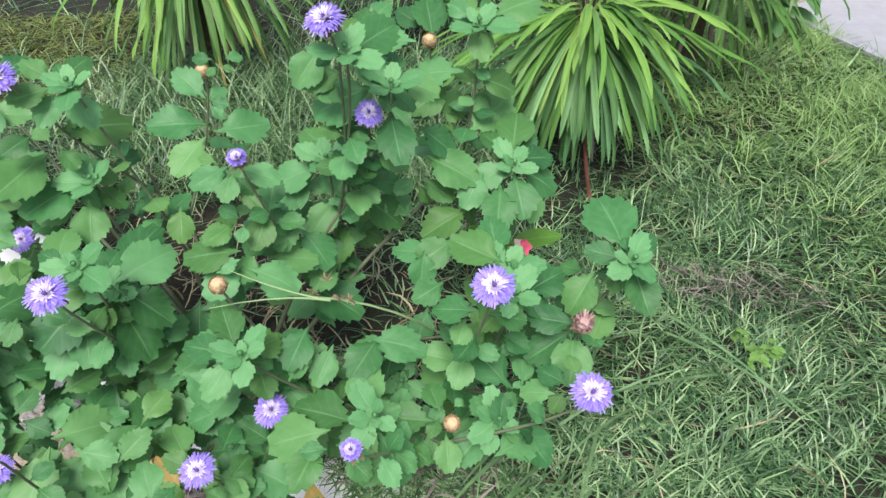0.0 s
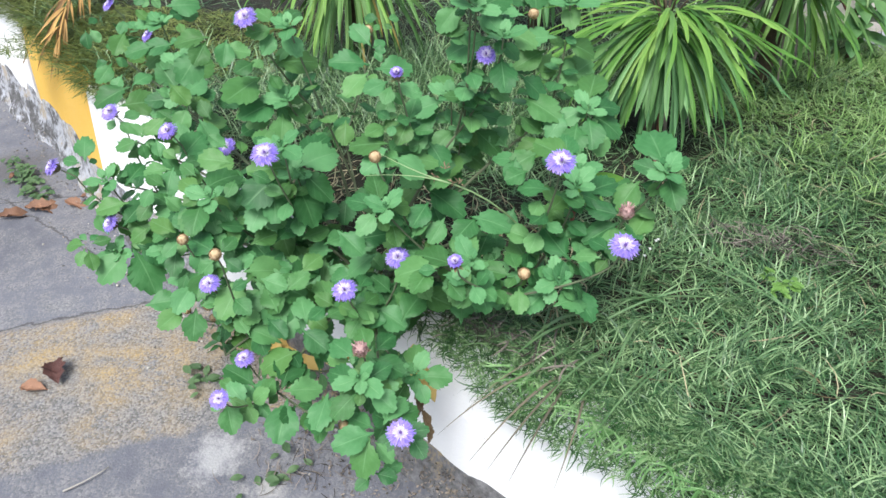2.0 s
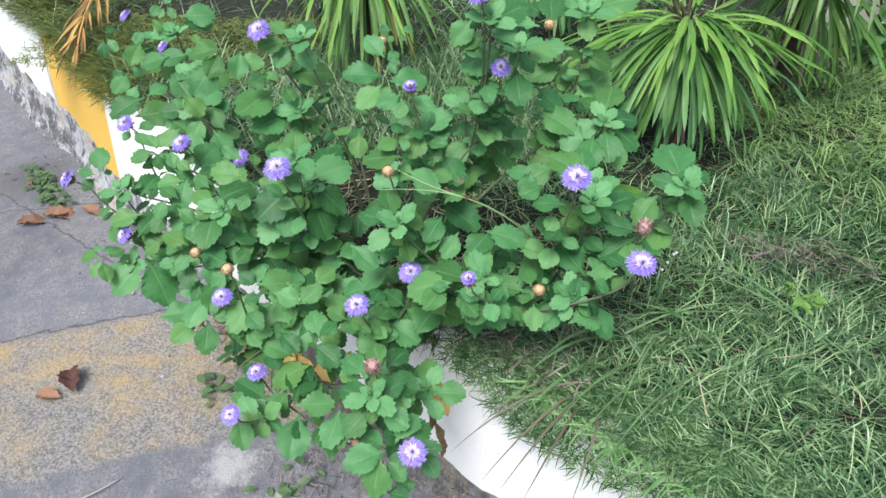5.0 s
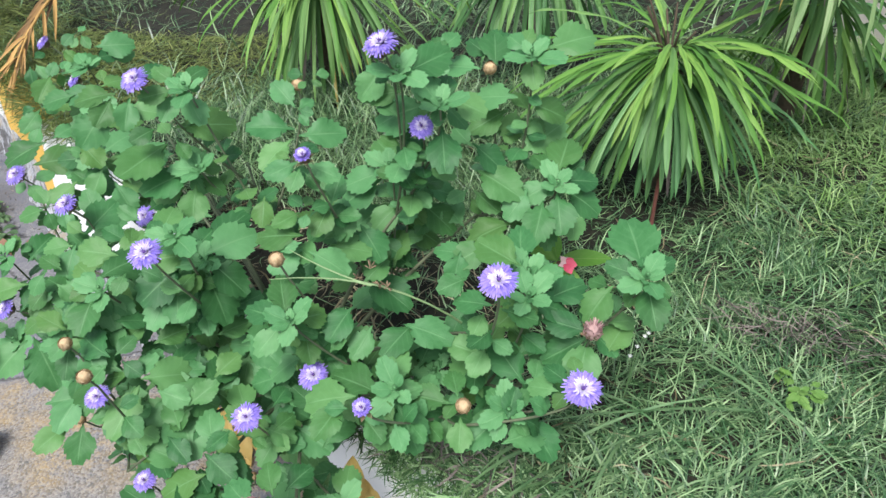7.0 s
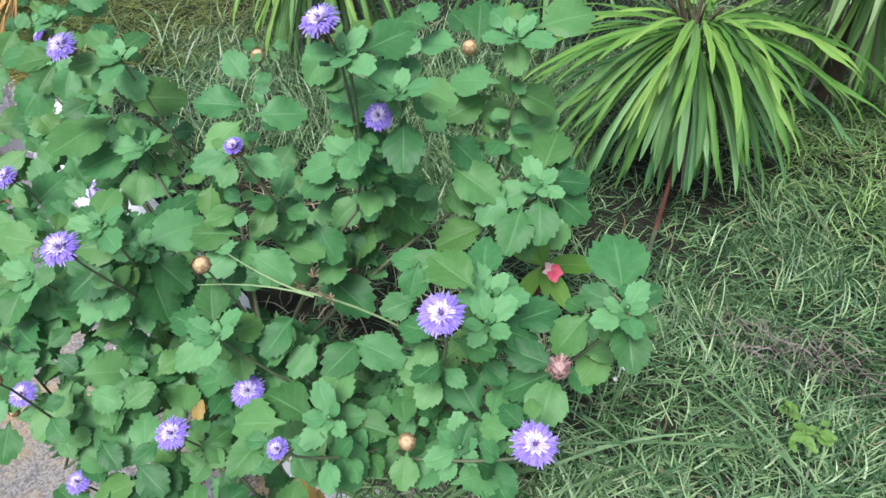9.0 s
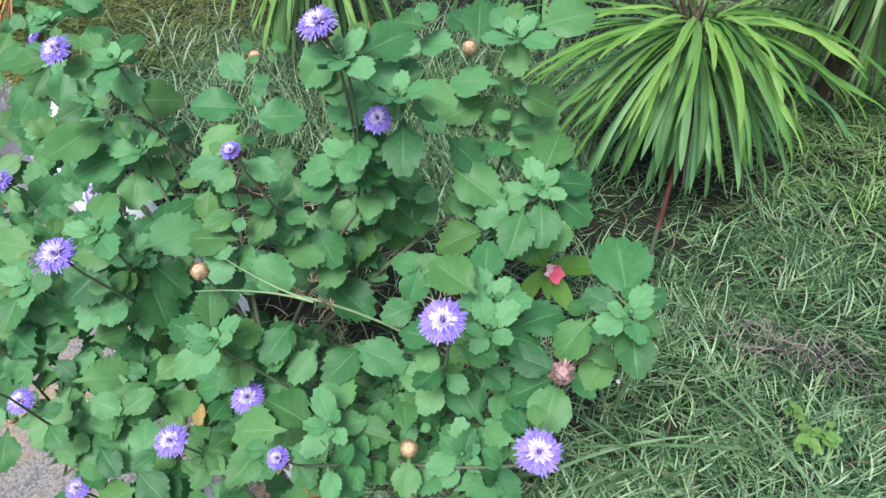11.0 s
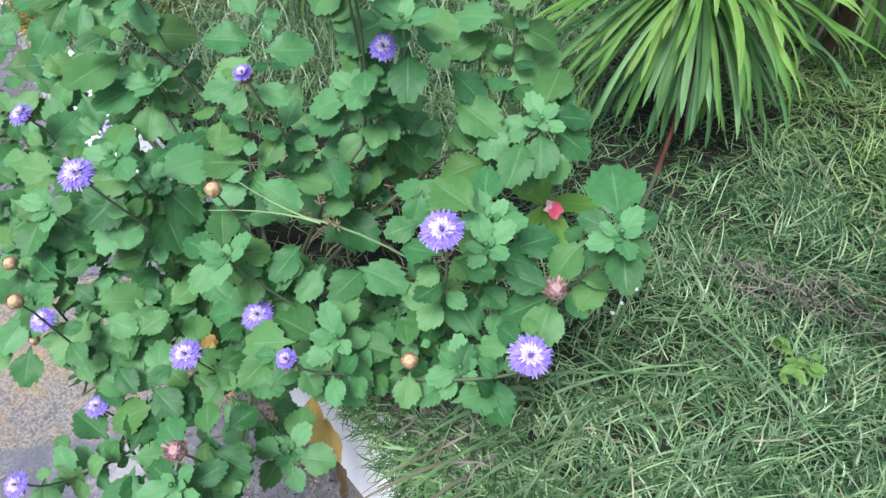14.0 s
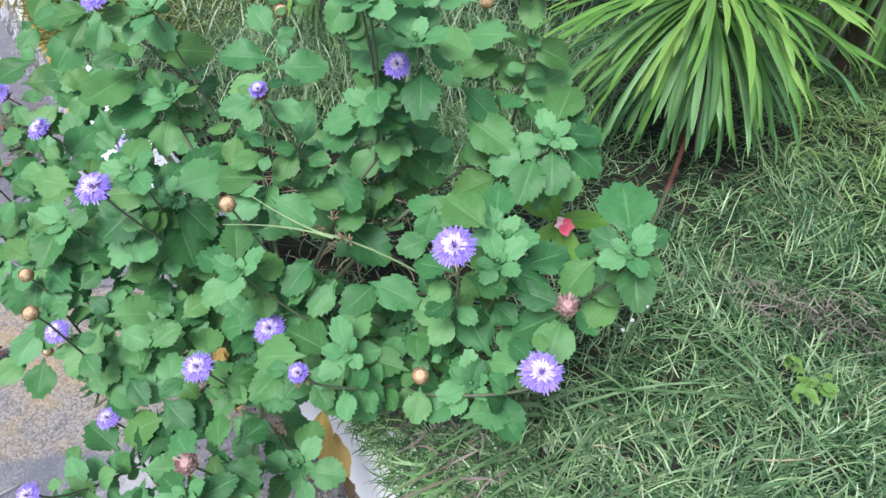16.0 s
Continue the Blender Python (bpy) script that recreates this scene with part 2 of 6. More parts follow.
def road_material():
    """Worn concrete with exposed aggregate and the rest of an ochre painted band running to the kerb."""
    m, n, l, p = material("worn_concrete_road")
    tex = n.new("ShaderNodeTexCoord")
    o = tex.outputs["Object"]
    sep = n.new("ShaderNodeSeparateXYZ")
    l.new(o, sep.inputs[0])
    speck = n.new("ShaderNodeTexVoronoi")
    speck.inputs["Scale"].default_value = 290
    l.new(o, speck.inputs["Vector"])
    grit = noise_node(n, l, 230, 3, 0.7, o)
    mid = noise_node(n, l, 22, 5, 0.65, o)
    wide = noise_node(n, l, 4.5, 4, 0.6, o)
    base = ramp(n, [(0.3, (0.098, 0.102, 0.124)), (0.55, (0.152, 0.157, 0.185)), (0.75, (0.23, 0.235, 0.253))])
    l.new(math_node(n, l, "ADD", math_node(n, l, "MULTIPLY", wide.outputs[0], 0.55), math_node(n, l, "MULTIPLY", mid.outputs[0], 0.45)), base.inputs[0])
    stone = ramp(n, [(0.0, (0.09, 0.09, 0.092)), (0.45, (0.19, 0.188, 0.184)), (1.0, (0.31, 0.3, 0.285))])
    scol = n.new("ShaderNodeSeparateColor")
    l.new(speck.outputs["Color"], scol.inputs[0])
    l.new(scol.outputs[0], stone.inputs[0])
    bare = ramp(n, [(0.42, (0, 0, 0)), (0.6, (1, 1, 1))])
    l.new(math_node(n, l, "ADD", math_node(n, l, "MULTIPLY", mid.outputs[0], 0.6), math_node(n, l, "MULTIPLY", grit.outputs[0], 0.4)), bare.inputs[0])
    c = mix_rgb(n, l, math_node(n, l, "MULTIPLY", bare.outputs[0], 0.6), base.outputs[0], stone.outputs[0])
    # the ochre band: d is the distance across it from its middle line
    d = math_node(n, l, "ADD", math_node(n, l, "MULTIPLY", sep.outputs[0], -0.418), math_node(n, l, "MULTIPLY", sep.outputs[1], 0.909))
    d = math_node(n, l, "ADD", d, math_node(n, l, "MULTIPLY", math_node(n, l, "SUBTRACT", mid.outputs[0], 0.5), 0.05))
    off = math_node(n, l, "ABSOLUTE", math_node(n, l, "SUBTRACT", d, 0.755))
    band = ramp(n, [(0.165, (1, 1, 1)), (0.185, (0, 0, 0))])
    l.new(off, band.inputs[0])
    left = ramp(n, [(0.4, (0, 0, 0)), (0.62, (1, 1, 1))])
    l.new(math_node(n, l, "ADD", math_node(n, l, "MULTIPLY", mid.outputs[0], 0.5), math_node(n, l, "MULTIPLY", grit.outputs[0], 0.5)), left.inputs[0])
    inband = mix_rgb(n, l, 0.75, c, stone.outputs[0])
    patchy = ramp(n, [(0.42, (0.12, 0.12, 0.12)), (0.6, (1, 1, 1))])
    l.new(wide.outputs[0], patchy.inputs[0])
    ochre = mix_rgb(n, l, math_node(n, l, "MULTIPLY", math_node(n, l, "MULTIPLY", left.outputs[0], 0.75), patchy.outputs[0]), inband, (0.42, 0.285, 0.1))
    c = mix_rgb(n, l, band.outputs[0], c, ochre)
    # hairline cracks along the band's edge and across the slab
    for k, (ax, ay, at) in enumerate(((-0.418, 0.909, 0.94), (-0.31, 0.95, 1.314), (0.45, 0.893, 0.3))):
        wob = noise_node(n, l, 14 + 3 * k, 4, 0.7, o)
        e = math_node(n, l, "ADD", math_node(n, l, "MULTIPLY", sep.outputs[0], ax), math_node(n, l, "MULTIPLY", sep.outputs[1], ay))
        e = math_node(n, l, "ADD", math_node(n, l, "SUBTRACT", e, at), math_node(n, l, "MULTIPLY", math_node(n, l, "SUBTRACT", wob.outputs[0], 0.5), 0.045))
        line = math_node(n, l, "SUBTRACT", 1.0, math_node(n, l, "DIVIDE", math_node(n, l, "ABSOLUTE", e), 0.004), True)
        c = mix_rgb(n, l, math_node(n, l, "MULTIPLY", line, 0.75), c, (0.035, 0.033, 0.03))
    # spilt whitewash near the kerb and a dark grey patch by the joint
    for cx, cy, rad, tint, amount in ((-0.47, 0.35, 0.085, (0.46, 0.46, 0.46), 0.6), (-0.36, 0.3, 0.06, (0.45, 0.44, 0.42), 0.6), (-1.3, 0.78, 0.05, (0.5, 0.5, 0.5), 0.7), (-1.36, 1.12, 0.22, (0.085, 0.08, 0.08), 0.7)):
        dx, dy = math_node(n, l, "SUBTRACT", sep.outputs[0], cx), math_node(n, l, "SUBTRACT", sep.outputs[1], cy)
        dist = math_node(n, l, "SQRT", math_node(n, l, "ADD", math_node(n, l, "MULTIPLY", dx, dx), math_node(n, l, "MULTIPLY", dy, dy)))
        near = math_node(n, l, "SUBTRACT", 1.0, math_node(n, l, "DIVIDE", dist, rad), True)
        spot = ramp(n, [(0.56, (0, 0, 0)), (0.74, (1, 1, 1))])
        l.new(math_node(n, l, "ADD", math_node(n, l, "MULTIPLY", near, 0.45), math_node(n, l, "ADD", math_node(n, l, "MULTIPLY", mid.outputs[0], 0.5), math_node(n, l, "MULTIPLY", grit.outputs[0], 0.25))), spot.inputs[0])
        on = math_node(n, l, "MULTIPLY", spot.outputs[0], math_node(n, l, "MINIMUM", math_node(n, l, "MULTIPLY", near, 6.0), 1.0))
        c = mix_rgb(n, l, math_node(n, l, "MULTIPLY", on, amount), c, tint)
    l.new(c, p.inputs["Base Color"])
    p.inputs["Roughness"].default_value = 0.9
    h = math_node(n, l, "ADD", math_node(n, l, "MULTIPLY", speck.outputs["Distance"], -0.8), grit.outputs[0])
    bump(n, l, p, h, 0.45, 0.002)
    return m


ROAD = road_material()


def mortar_material():
    """Rough dark mortar with splashes of whitewash and some ochre paint."""
    m, n, l, p = material("rough_mortar")
    o = n.new("ShaderNodeTexCoord").outputs["Object"]
    fine = noise_node(n, l, 130, 5, 0.7, o)
    mid = noise_node(n, l, 42, 5, 0.7, o)
    wide = noise_node(n, l, 9, 4, 0.6, o)
    base = ramp(n, [(0.32, (0.05, 0.048, 0.047)), (0.55, (0.16, 0.158, 0.16)), (0.75, (0.3, 0.295, 0.29))])
    l.new(math_node(n, l, "ADD", math_node(n, l, "MULTIPLY", fine.outputs[0], 0.5), math_node(n, l, "MULTIPLY", mid.outputs[0], 0.5)), base.inputs[0])
    wash = ramp(n, [(0.47, (0, 0, 0)), (0.57, (1, 1, 1))])
    l.new(math_node(n, l, "ADD", math_node(n, l, "MULTIPLY", mid.outputs[0], 0.55), math_node(n, l, "MULTIPLY", wide.outputs[0], 0.5)), wash.inputs[0])
    sep = n.new("ShaderNodeSeparateXYZ")
    l.new(o, sep.inputs[0])
    splash = ramp(n, [(0.3, (1, 1, 1)), (0.55, (0.12, 0.12, 0.12))])
    l.new(math_node(n, l, "ADD", sep.outputs[0], 1.1), splash.inputs[0])
    c = mix_rgb(n, l, math_node(n, l, "MULTIPLY", math_node(n, l, "MULTIPLY", wash.outputs[0], 0.85), splash.outputs[0]), base.outputs[0], (0.56, 0.58, 0.63))
    spot = ramp(n, [(0.58, (0, 0, 0)), (0.66, (1, 1, 1))])
    l.new(math_node(n, l, "ADD", math_node(n, l, "MULTIPLY", wide.outputs[0], 0.7), math_node(n, l, "MULTIPLY", fine.outputs[0], 0.4)), spot.inputs[0])
    c = mix_rgb(n, l, math_node(n, l, "MULTIPLY", spot.outputs[0], 0.6), c, (0.38, 0.27, 0.1))
    l.new(c, p.inputs["Base Color"])
    p.inputs["Roughness"].default_value = 0.95
    bump(n, l, p, math_node(n, l, "ADD", fine.outputs[0], mid.outputs[0]), 0.9, 0.006)
    return m


MORTAR = mortar_material()
PLINTH = plain_material("beige_render", (0.5, 0.46, 0.4), (0.6, 0.56, 0.5), 18, 0.9, 0.0, 0.4, 0.002)
PATH_CONCRETE = plain_material("path_concrete", (0.26, 0.265, 0.3), (0.34, 0.345, 0.38), 25, 0.9, 0.0, 0.4, 0.002)


# ---- building helpers ----
def mesh_of(name, verts, faces, mats, smooth=True, uvs=None, face_mats=None):
    me = bpy.data.meshes.new(name)
    me.from_pydata([tuple(v) for v in verts], [], [tuple(f) for f in faces])
    for m in mats if isinstance(mats, (list, tuple)) else [mats]:
        me.materials.append(m)
    me.polygons.foreach_set("use_smooth", [smooth] * len(me.polygons))
    if face_mats is not None:
        me.polygons.foreach_set("material_index", face_mats)
    if uvs is not None:
        layer = me.uv_layers.new(name="UVMap")
        idx = np.empty(len(me.loops), dtype=np.int32)
        me.loops.foreach_get("vertex_index", idx)
        layer.data.foreach_set("uv", np.asarray(uvs, dtype=np.float32)[idx].ravel())
    me.update()
    return me


def thing(name, base, label, category, group="", kind=""):
    ob = new(name)
    ob.empty_display_size = 0.02
    ob.location = base
    return tagged(ob, label, category, group, kind)


def world_of(ob):
    m = ob.matrix_basis
    return world_of(ob.parent) @ ob.matrix_parent_inverse @ m if ob.parent else m


def part(name, data, parent, m=None, label=""):
    """Link a mesh as one part under a thing or a part; m is its pose in the world."""
    ob = new(name, data)
    ob.parent = parent
    ob.matrix_parent_inverse = world_of(parent).inverted()
    if m is not None:
        ob.matrix_basis = m
    return tagged(ob, label)


def frame_at(p, along, normal):
    """A pose at p with x along a way and z near a normal."""
    x = Vector(along).normalized()
    y = Vector(normal).cross(x).normalized()
    z = x.cross(y)
    return Matrix.Translation(p) @ Matrix((x, y, z)).transposed().to_4x4()


def tube(points, r0, r1, sides=6):
    """Verts and faces of a tapered tube along points."""
    vs, fs = [], []
    k = len(points)
    for i, p in enumerate(points):
        a, b = points[max(i - 1, 0)], points[min(i + 1, k - 1)]
        m = frame_at(p, Vector(b) - Vector(a), (0.3, -0.2, 0.93))
        r = r0 + (r1 - r0) * i / (k - 1)
        vs += [m @ Vector((0, r * math.cos(q * 2 * math.pi / sides), r * math.sin(q * 2 * math.pi / sides))) for q in range(sides)]
    for i in range(k - 1):
        for q in range(sides):
            a, b = i * sides + q, i * sides + (q + 1) % sides
            fs.append((a, b, b + sides, a + sides))
    fs.append(tuple(range((k - 1) * sides, k * sides)))
    return vs, fs


def curve_points(p0, p1, p2, k=9):
    p0, p1, p2 = Vector(p0), Vector(p1), Vector(p2)
    return [(1 - t) ** 2 * p0 + 2 * t * (1 - t) * p1 + t * t * p2 for t in (i / (k - 1) for i in range(k))]


def toothed_leaf(seed, wide=0.7, teeth=9, mat=None, fold=0.2, droop=0.2, stalk=0.12):
    """A unit long leaf from its stalk at x = 0 to its blunt tip at x = 1: wedge-shaped below, broadest past the middle, with a saw-toothed edge."""
    r = random.Random(seed)
    k = teeth * 2
    vs, fs, uv = [], [], []
    w1, w2, side = r.uniform(0, 6), r.uniform(0, 6), r.uniform(-0.12, 0.12)
    bend, full = droop * r.uniform(0.5, 1.5), r.uniform(0.48, 0.57)
    cols = (-1, -0.6, -0.25, 0, 0.25, 0.6, 1)
    rows = [(0.0, 0.016, 0, 0), (stalk * 0.6, 0.02, 0, 0), (stalk, 0.04, 0, 0)]
    for i in range(1, k):
        v = i / k
        w = math.sin(math.pi / 2 * min(1.0, v / full)) ** 1.05 if v < full else max(0.0, 1 - ((v - full) / (1 - full)) ** 1.55) ** 0.9
        peak = i % 2 == 1
        out = (r.uniform(0.058, 0.085) if peak else -r.uniform(0.04, 0.06)) * min(1.0, w * 1.7) * min(1.0, v * 3.5)
        rows.append((stalk + (1 - stalk) * v, w * wide * 0.5 + 0.012, (0.6 if peak else -0.05) * (1 - stalk) / teeth, out))
    rows.append((1.0, 0.01, 0, 0))
    for u, w, shift, out in rows:
        for q in cols:
            e = abs(q)
            y = w * q + (math.copysign(out, q) if e == 1 else 0)
            z = e * w * fold - bend * (u - 0.1) ** 2 + 0.02 * math.sin(11 * u + w1 + 2.5 * q) * e - 0.25 * w * e ** 3 * (0.25 + 0.75 * math.sin(2.5 * u + w2) ** 2)
            vs.append((u + (shift if e == 1 else 0), y + side * (u - 0.4) ** 2 * 0.5, z))
            uv.append((u, 0.5 + 0.5 * q))
    c = len(cols)
    for i in range(len(rows) - 1):
        for j in range(c - 1):
            a = i * c + j
            fs.append((a, a + c, a + c + 1, a + 1))
    return mesh_of("leaf", vs, fs, mat, True, uv)


def smooth_leaf(seed, wide, mat, fold=0.2, droop=0.3, k=8, tip=1.0, crumple=0.0):
    r = random.Random(seed)
    vs, fs, uv = [], [], []
    for i in range(k + 1):
        u = i / k
        w = wide * 0.5 * max(0.03, math.sin(math.pi * (u ** tip) * 0.985 + 0.01) ** 0.85)
        for s in (-1, -0.5, 0, 0.5, 1):
            vs.append((u, w * s * (1 + crumple * 5 * r.uniform(-1, 1) * (abs(s) == 1)), abs(s) * w * fold - droop * u * u + 0.015 * math.sin(8 * u + seed + s) + crumple * r.uniform(-1, 1)))
            uv.append((u, 0.5 + 0.5 * s))
    for i in range(k):
        for j in range(4):
            a = i * 5 + j
            fs.append((a, a + 5, a + 6, a + 1))
    return mesh_of("leaf", vs, fs, mat, True, uv)


LEAVES = [toothed_leaf(s, 0.52 + 0.045 * (s % 4), 7 + s % 3, LEAF, 0.12 + 0.1 * (s % 3), 0.08 + 0.1 * (s % 4), 0.07) for s in range(12)]
YOUNGS = [toothed_leaf(40 + s, 0.5, 6, YOUNG, 0.3, 0.05, 0.06) for s in range(3)]


# ---- the kerb line and the lie of the land ----
KERB = [(-4.0, 3.45), (-2.6, 2.33), (-1.615, 1.511), (-1.383, 1.328), (-1.146, 1.134), (-0.979, 0.978), (-0.55, 0.672), (-0.13, 0.392), (-0.094, 0.366), (-0.046, 0.333), (0.002, 0.304), (0.06, 0.266), (0.14, 0.212), (0.27, 0.14), (0.6, 0.03), (1.2, -0.03), (3.0, -0.05)]
ROAD_Z = -0.33


def foot_z(x):
    """The height of the painted face's lower edge: mortar reaches higher westwards, to fit the camera's view."""
    return -0.2 - 0.06 * min(1.0, max(0.0, (x + 0.6) / 0.4))


def kerb_points(step=0.03):
    """Points along the kerb's foot, evenly spaced, with the way outwards to the road."""
    pts = []
    for i in range(len(KERB) - 1):
        p0, p1, p2, p3 = (Vector(KERB[min(max(j, 0), len(KERB) - 1)]) for j in (i - 1, i, i + 1, i + 2))
        k = max(2, int((p2 - p1).length / 0.01))
        for q in range(k):
            t = q / k
            pts.append(0.5 * (2 * p1 + (p2 - p0) * t + (2 * p0 - 5 * p1 + 4 * p2 - p3) * t * t + (3 * p1 - p0 - 3 * p2 + p3) * t ** 3))
    out, run = [pts[0]], 0.0
    for a, b in zip(pts, pts[1:]):
        run += (b - a).length
        if run >= step:
            out.append(b)
            run = 0.0
    way = []
    for i in range(len(out)):
        d = (out[min(i + 1, len(out) - 1)] - out[max(i - 1, 0)]).normalized()
        way.append(Vector((d.y, -d.x)) if d.y * 0 - d.x < 0 else Vector((d.y, -d.x)))
    return out, way


KP, KN = kerb_points()
KPA, KNA = np.array([tuple(p) for p in KP]), np.array([tuple(p) for p in KN])


def inside(x, y):
    """Metres by which places lie inside the kerb's foot (minus: on the road)."""
    x, y = np.atleast_1d(x), np.atleast_1d(y)
    out = np.empty(len(x))
    for s in range(0, len(x), 4000):
        d = np.stack([x[s:s + 4000, None] - KPA[None, :, 0], y[s:s + 4000, None] - KPA[None, :, 1]], -1)
        j = (d ** 2).sum(-1).argmin(1)
        out[s:s + 4000] = -(d[np.arange(len(j)), j] * KNA[j]).sum(-1)
    return out


def lie(x, y):
    """The soil's height inside the kerb."""
    return 0.006 * np.sin(7 * x + 3 * y) + 0.006 * np.sin(11 * y - 5 * x + 1.3) - 0.002


def build_kerb():
    kerb = thing("kerb", (-0.965, 0.895, ROAD_Z), "concrete kerb painted in white and yellow lengths beside the lawn", "kerb", kind="structure")
    # cross-section: metres inwards from the foot, height
    prof = [(-0.004, -1.4), (-0.002, -1.0), (0.008, -0.6), (0.018, -0.22), (0.022, -0.08), (0.03, -0.03), (0.042, -0.012), (0.055, -0.025), (0.06, -0.3)]
    cuts = [KP[0].x - 1, -2.0, -1.335, -0.962, 0.4, 1.0, 9]
    names = ["yellow", "white", "yellow", "white", "yellow", "white"]
    for c0, c1, tint in zip(cuts, cuts[1:], names):
        idx = [i for i, p in enumerate(KP) if c0 - 0.02 <= p.x <= c1 + 0.02]
        if len(idx) < 2:
            continue
        vs, fs = [], []
        for i in idx:
            for j, (a, z) in enumerate(prof):
                w = noise.noise((KP[i].x * 9, KP[i].y * 9, j * 0.7))
                q = KP[i] - KN[i] * (a + 0.004 * w)
                vs.append((q.x, q.y, -z * foot_z(KP[i].x) + (0.003 * w if j > 1 else 0)))
        k = len(prof)
        for i in range(len(idx) - 1):
            for j in range(k - 1):
                a = i * k + j
                fs.append((a, a + 1, a + k + 1, a + k))
        fs += [tuple(range(k)), tuple(reversed(range((len(idx) - 1) * k, len(idx) * k)))]
        part("kerb_length", mesh_of("kerb_length", vs, fs, WHITE_PAINT if tint == "white" else YELLOW_PAINT, False), kerb, label=tint + " painted kerb length")


def build_ground():
    # the road: one sheet to the horizon
    xs = np.concatenate([[-600, -60, -8], np.linspace(-3, 2, 90), [8, 60, 600]])
    ys = np.concatenate([[-600, -60, -8], np.linspace(-1.5, 3, 80), [8, 60, 600]])
    vs = [(x, y, ROAD_Z + 0.004 * noise.noise((x * 3, y * 3, 0)) + 0.0015 * noise.noise((x * 14, y * 14, 3))) for x in xs for y in ys]
    k = len(ys)
    fs = [(i * k + j, (i + 1) * k + j, (i + 1) * k + j + 1, i * k + j + 1) for i in range(len(xs) - 1) for j in range(k - 1)]
    tagged(new("road", mesh_of("road", vs, fs, ROAD, True)), "worn grey concrete road with a faded ochre painted band", "road", kind="structure")
    # mortar skirt along the kerb's foot, rough and broken
    vs, fs = [], []
    prof = [(0.02, 0.3), (-0.001, 0.02), (-0.006, -0.3), (-0.016, -0.62), (-0.03, -0.86), (-0.052, -1.06)]
    for i, p in enumerate(KP):
        for j, (a, z) in enumerate(prof):
            w = noise.noise((p.x * 13, p.y * 13, j * 1.3))
            w2 = noise.noise((p.x * 40, p.y * 40, j * 2.3))
            q = p - KN[i] * (a * (1 + 0.5 * w + 0.3 * w2))
            f = foot_z(p.x)
            vs.append((q.x, q.y, f + z * (f - ROAD_Z) + 0.008 * w + 0.004 * w2 - (0.012 if j == 5 else 0)))
    k = len(prof)
    for i in range(len(KP) - 1):
        for j in range(k - 1):
            a = i * k + j
            fs.append((a, a + k, a + k + 1, a + 1))
    tagged(new("mortar_skirt", mesh_of("mortar_skirt", vs, fs, MORTAR, True)), "rough broken grey mortar along the foot of the kerb", "mortar", kind="structure")
    # lawn soil inside the kerb
    vs, fs = [], []
    rows = [0.048, 0.07, 0.1, 0.16, 0.25, 0.4, 0.6, 0.9, 1.3, 1.8, 2.5, 4, 8, 40, 400]
    for i, p in enumerate(KP):
        for a in rows:
            d = -KN[i] if a < 0.5 else (-KN[i]).lerp(Vector((0.25, 1.0)), min(1, (a - 0.5) / 1.0)).normalized()
            q = p + d * a
            vs.append((q.x, q.y, float(lie(q.x, q.y)) + 0.004 * noise.noise((q.x * 30, q.y * 30, 1)) - (0.02 if a < 0.05 else 0)))
    k = len(rows)
    for i in range(len(KP) - 1):
        for j in range(k - 1):
            a = i * k + j
            fs.append((a, a + k, a + k + 1, a + 1))
    tagged(new("ground", mesh_of("ground", vs, fs, SOIL, True)), "bare soil of the planted bed, its colour darkened for shade under plants", "soil", kind="structure")
    # concrete path at the lawn's far corner
    vs = [(0.74, 1.43, 0.012), (0.775, 1.36, 0.012), (0.85, 1.215, 0.012), (1.0, 1.02, 0.012), (3.5, 0.1, 0.012), (6, 2.5, 0.012), (4.2, 3.2, 0.012), (0.97, 1.55, 0.012)]
    vs += [(x, y, -0.06) for x, y, z in vs]
    fs = [tuple(range(8))] + [(i, (i + 1) % 8, (i + 1) % 8 + 8, i + 8) for i in range(8)]
    tagged(new("pavement", mesh_of("pavement", vs, fs, PATH_CONCRETE, False)), "pale grey concrete path beyond the lawn", "path", kind="structure")
    # beige plinth along the path's far side
    vs = []
    for z in (-0.05, 0.3, 0.32):
        g = 0.01 if z > 0.31 else 0.0
        vs += [(0.735 + g, 1.445 + g, z), (4.1, 3.22 + g, z), (4.03, 3.38 - g, z), (0.66 + g, 1.585 - g, z)]
    fs = [(q * 4 + i, q * 4 + (i + 1) % 4, q * 4 + 4 + (i + 1) % 4, q * 4 + 4 + i) for q in range(2) for i in range(4)] + [(8, 9, 10, 11)]
    tagged(new("wall_back", mesh_of("wall_back", vs, fs, PLINTH, False)), "low beige rendered plinth along the path", "wall", kind="structure")


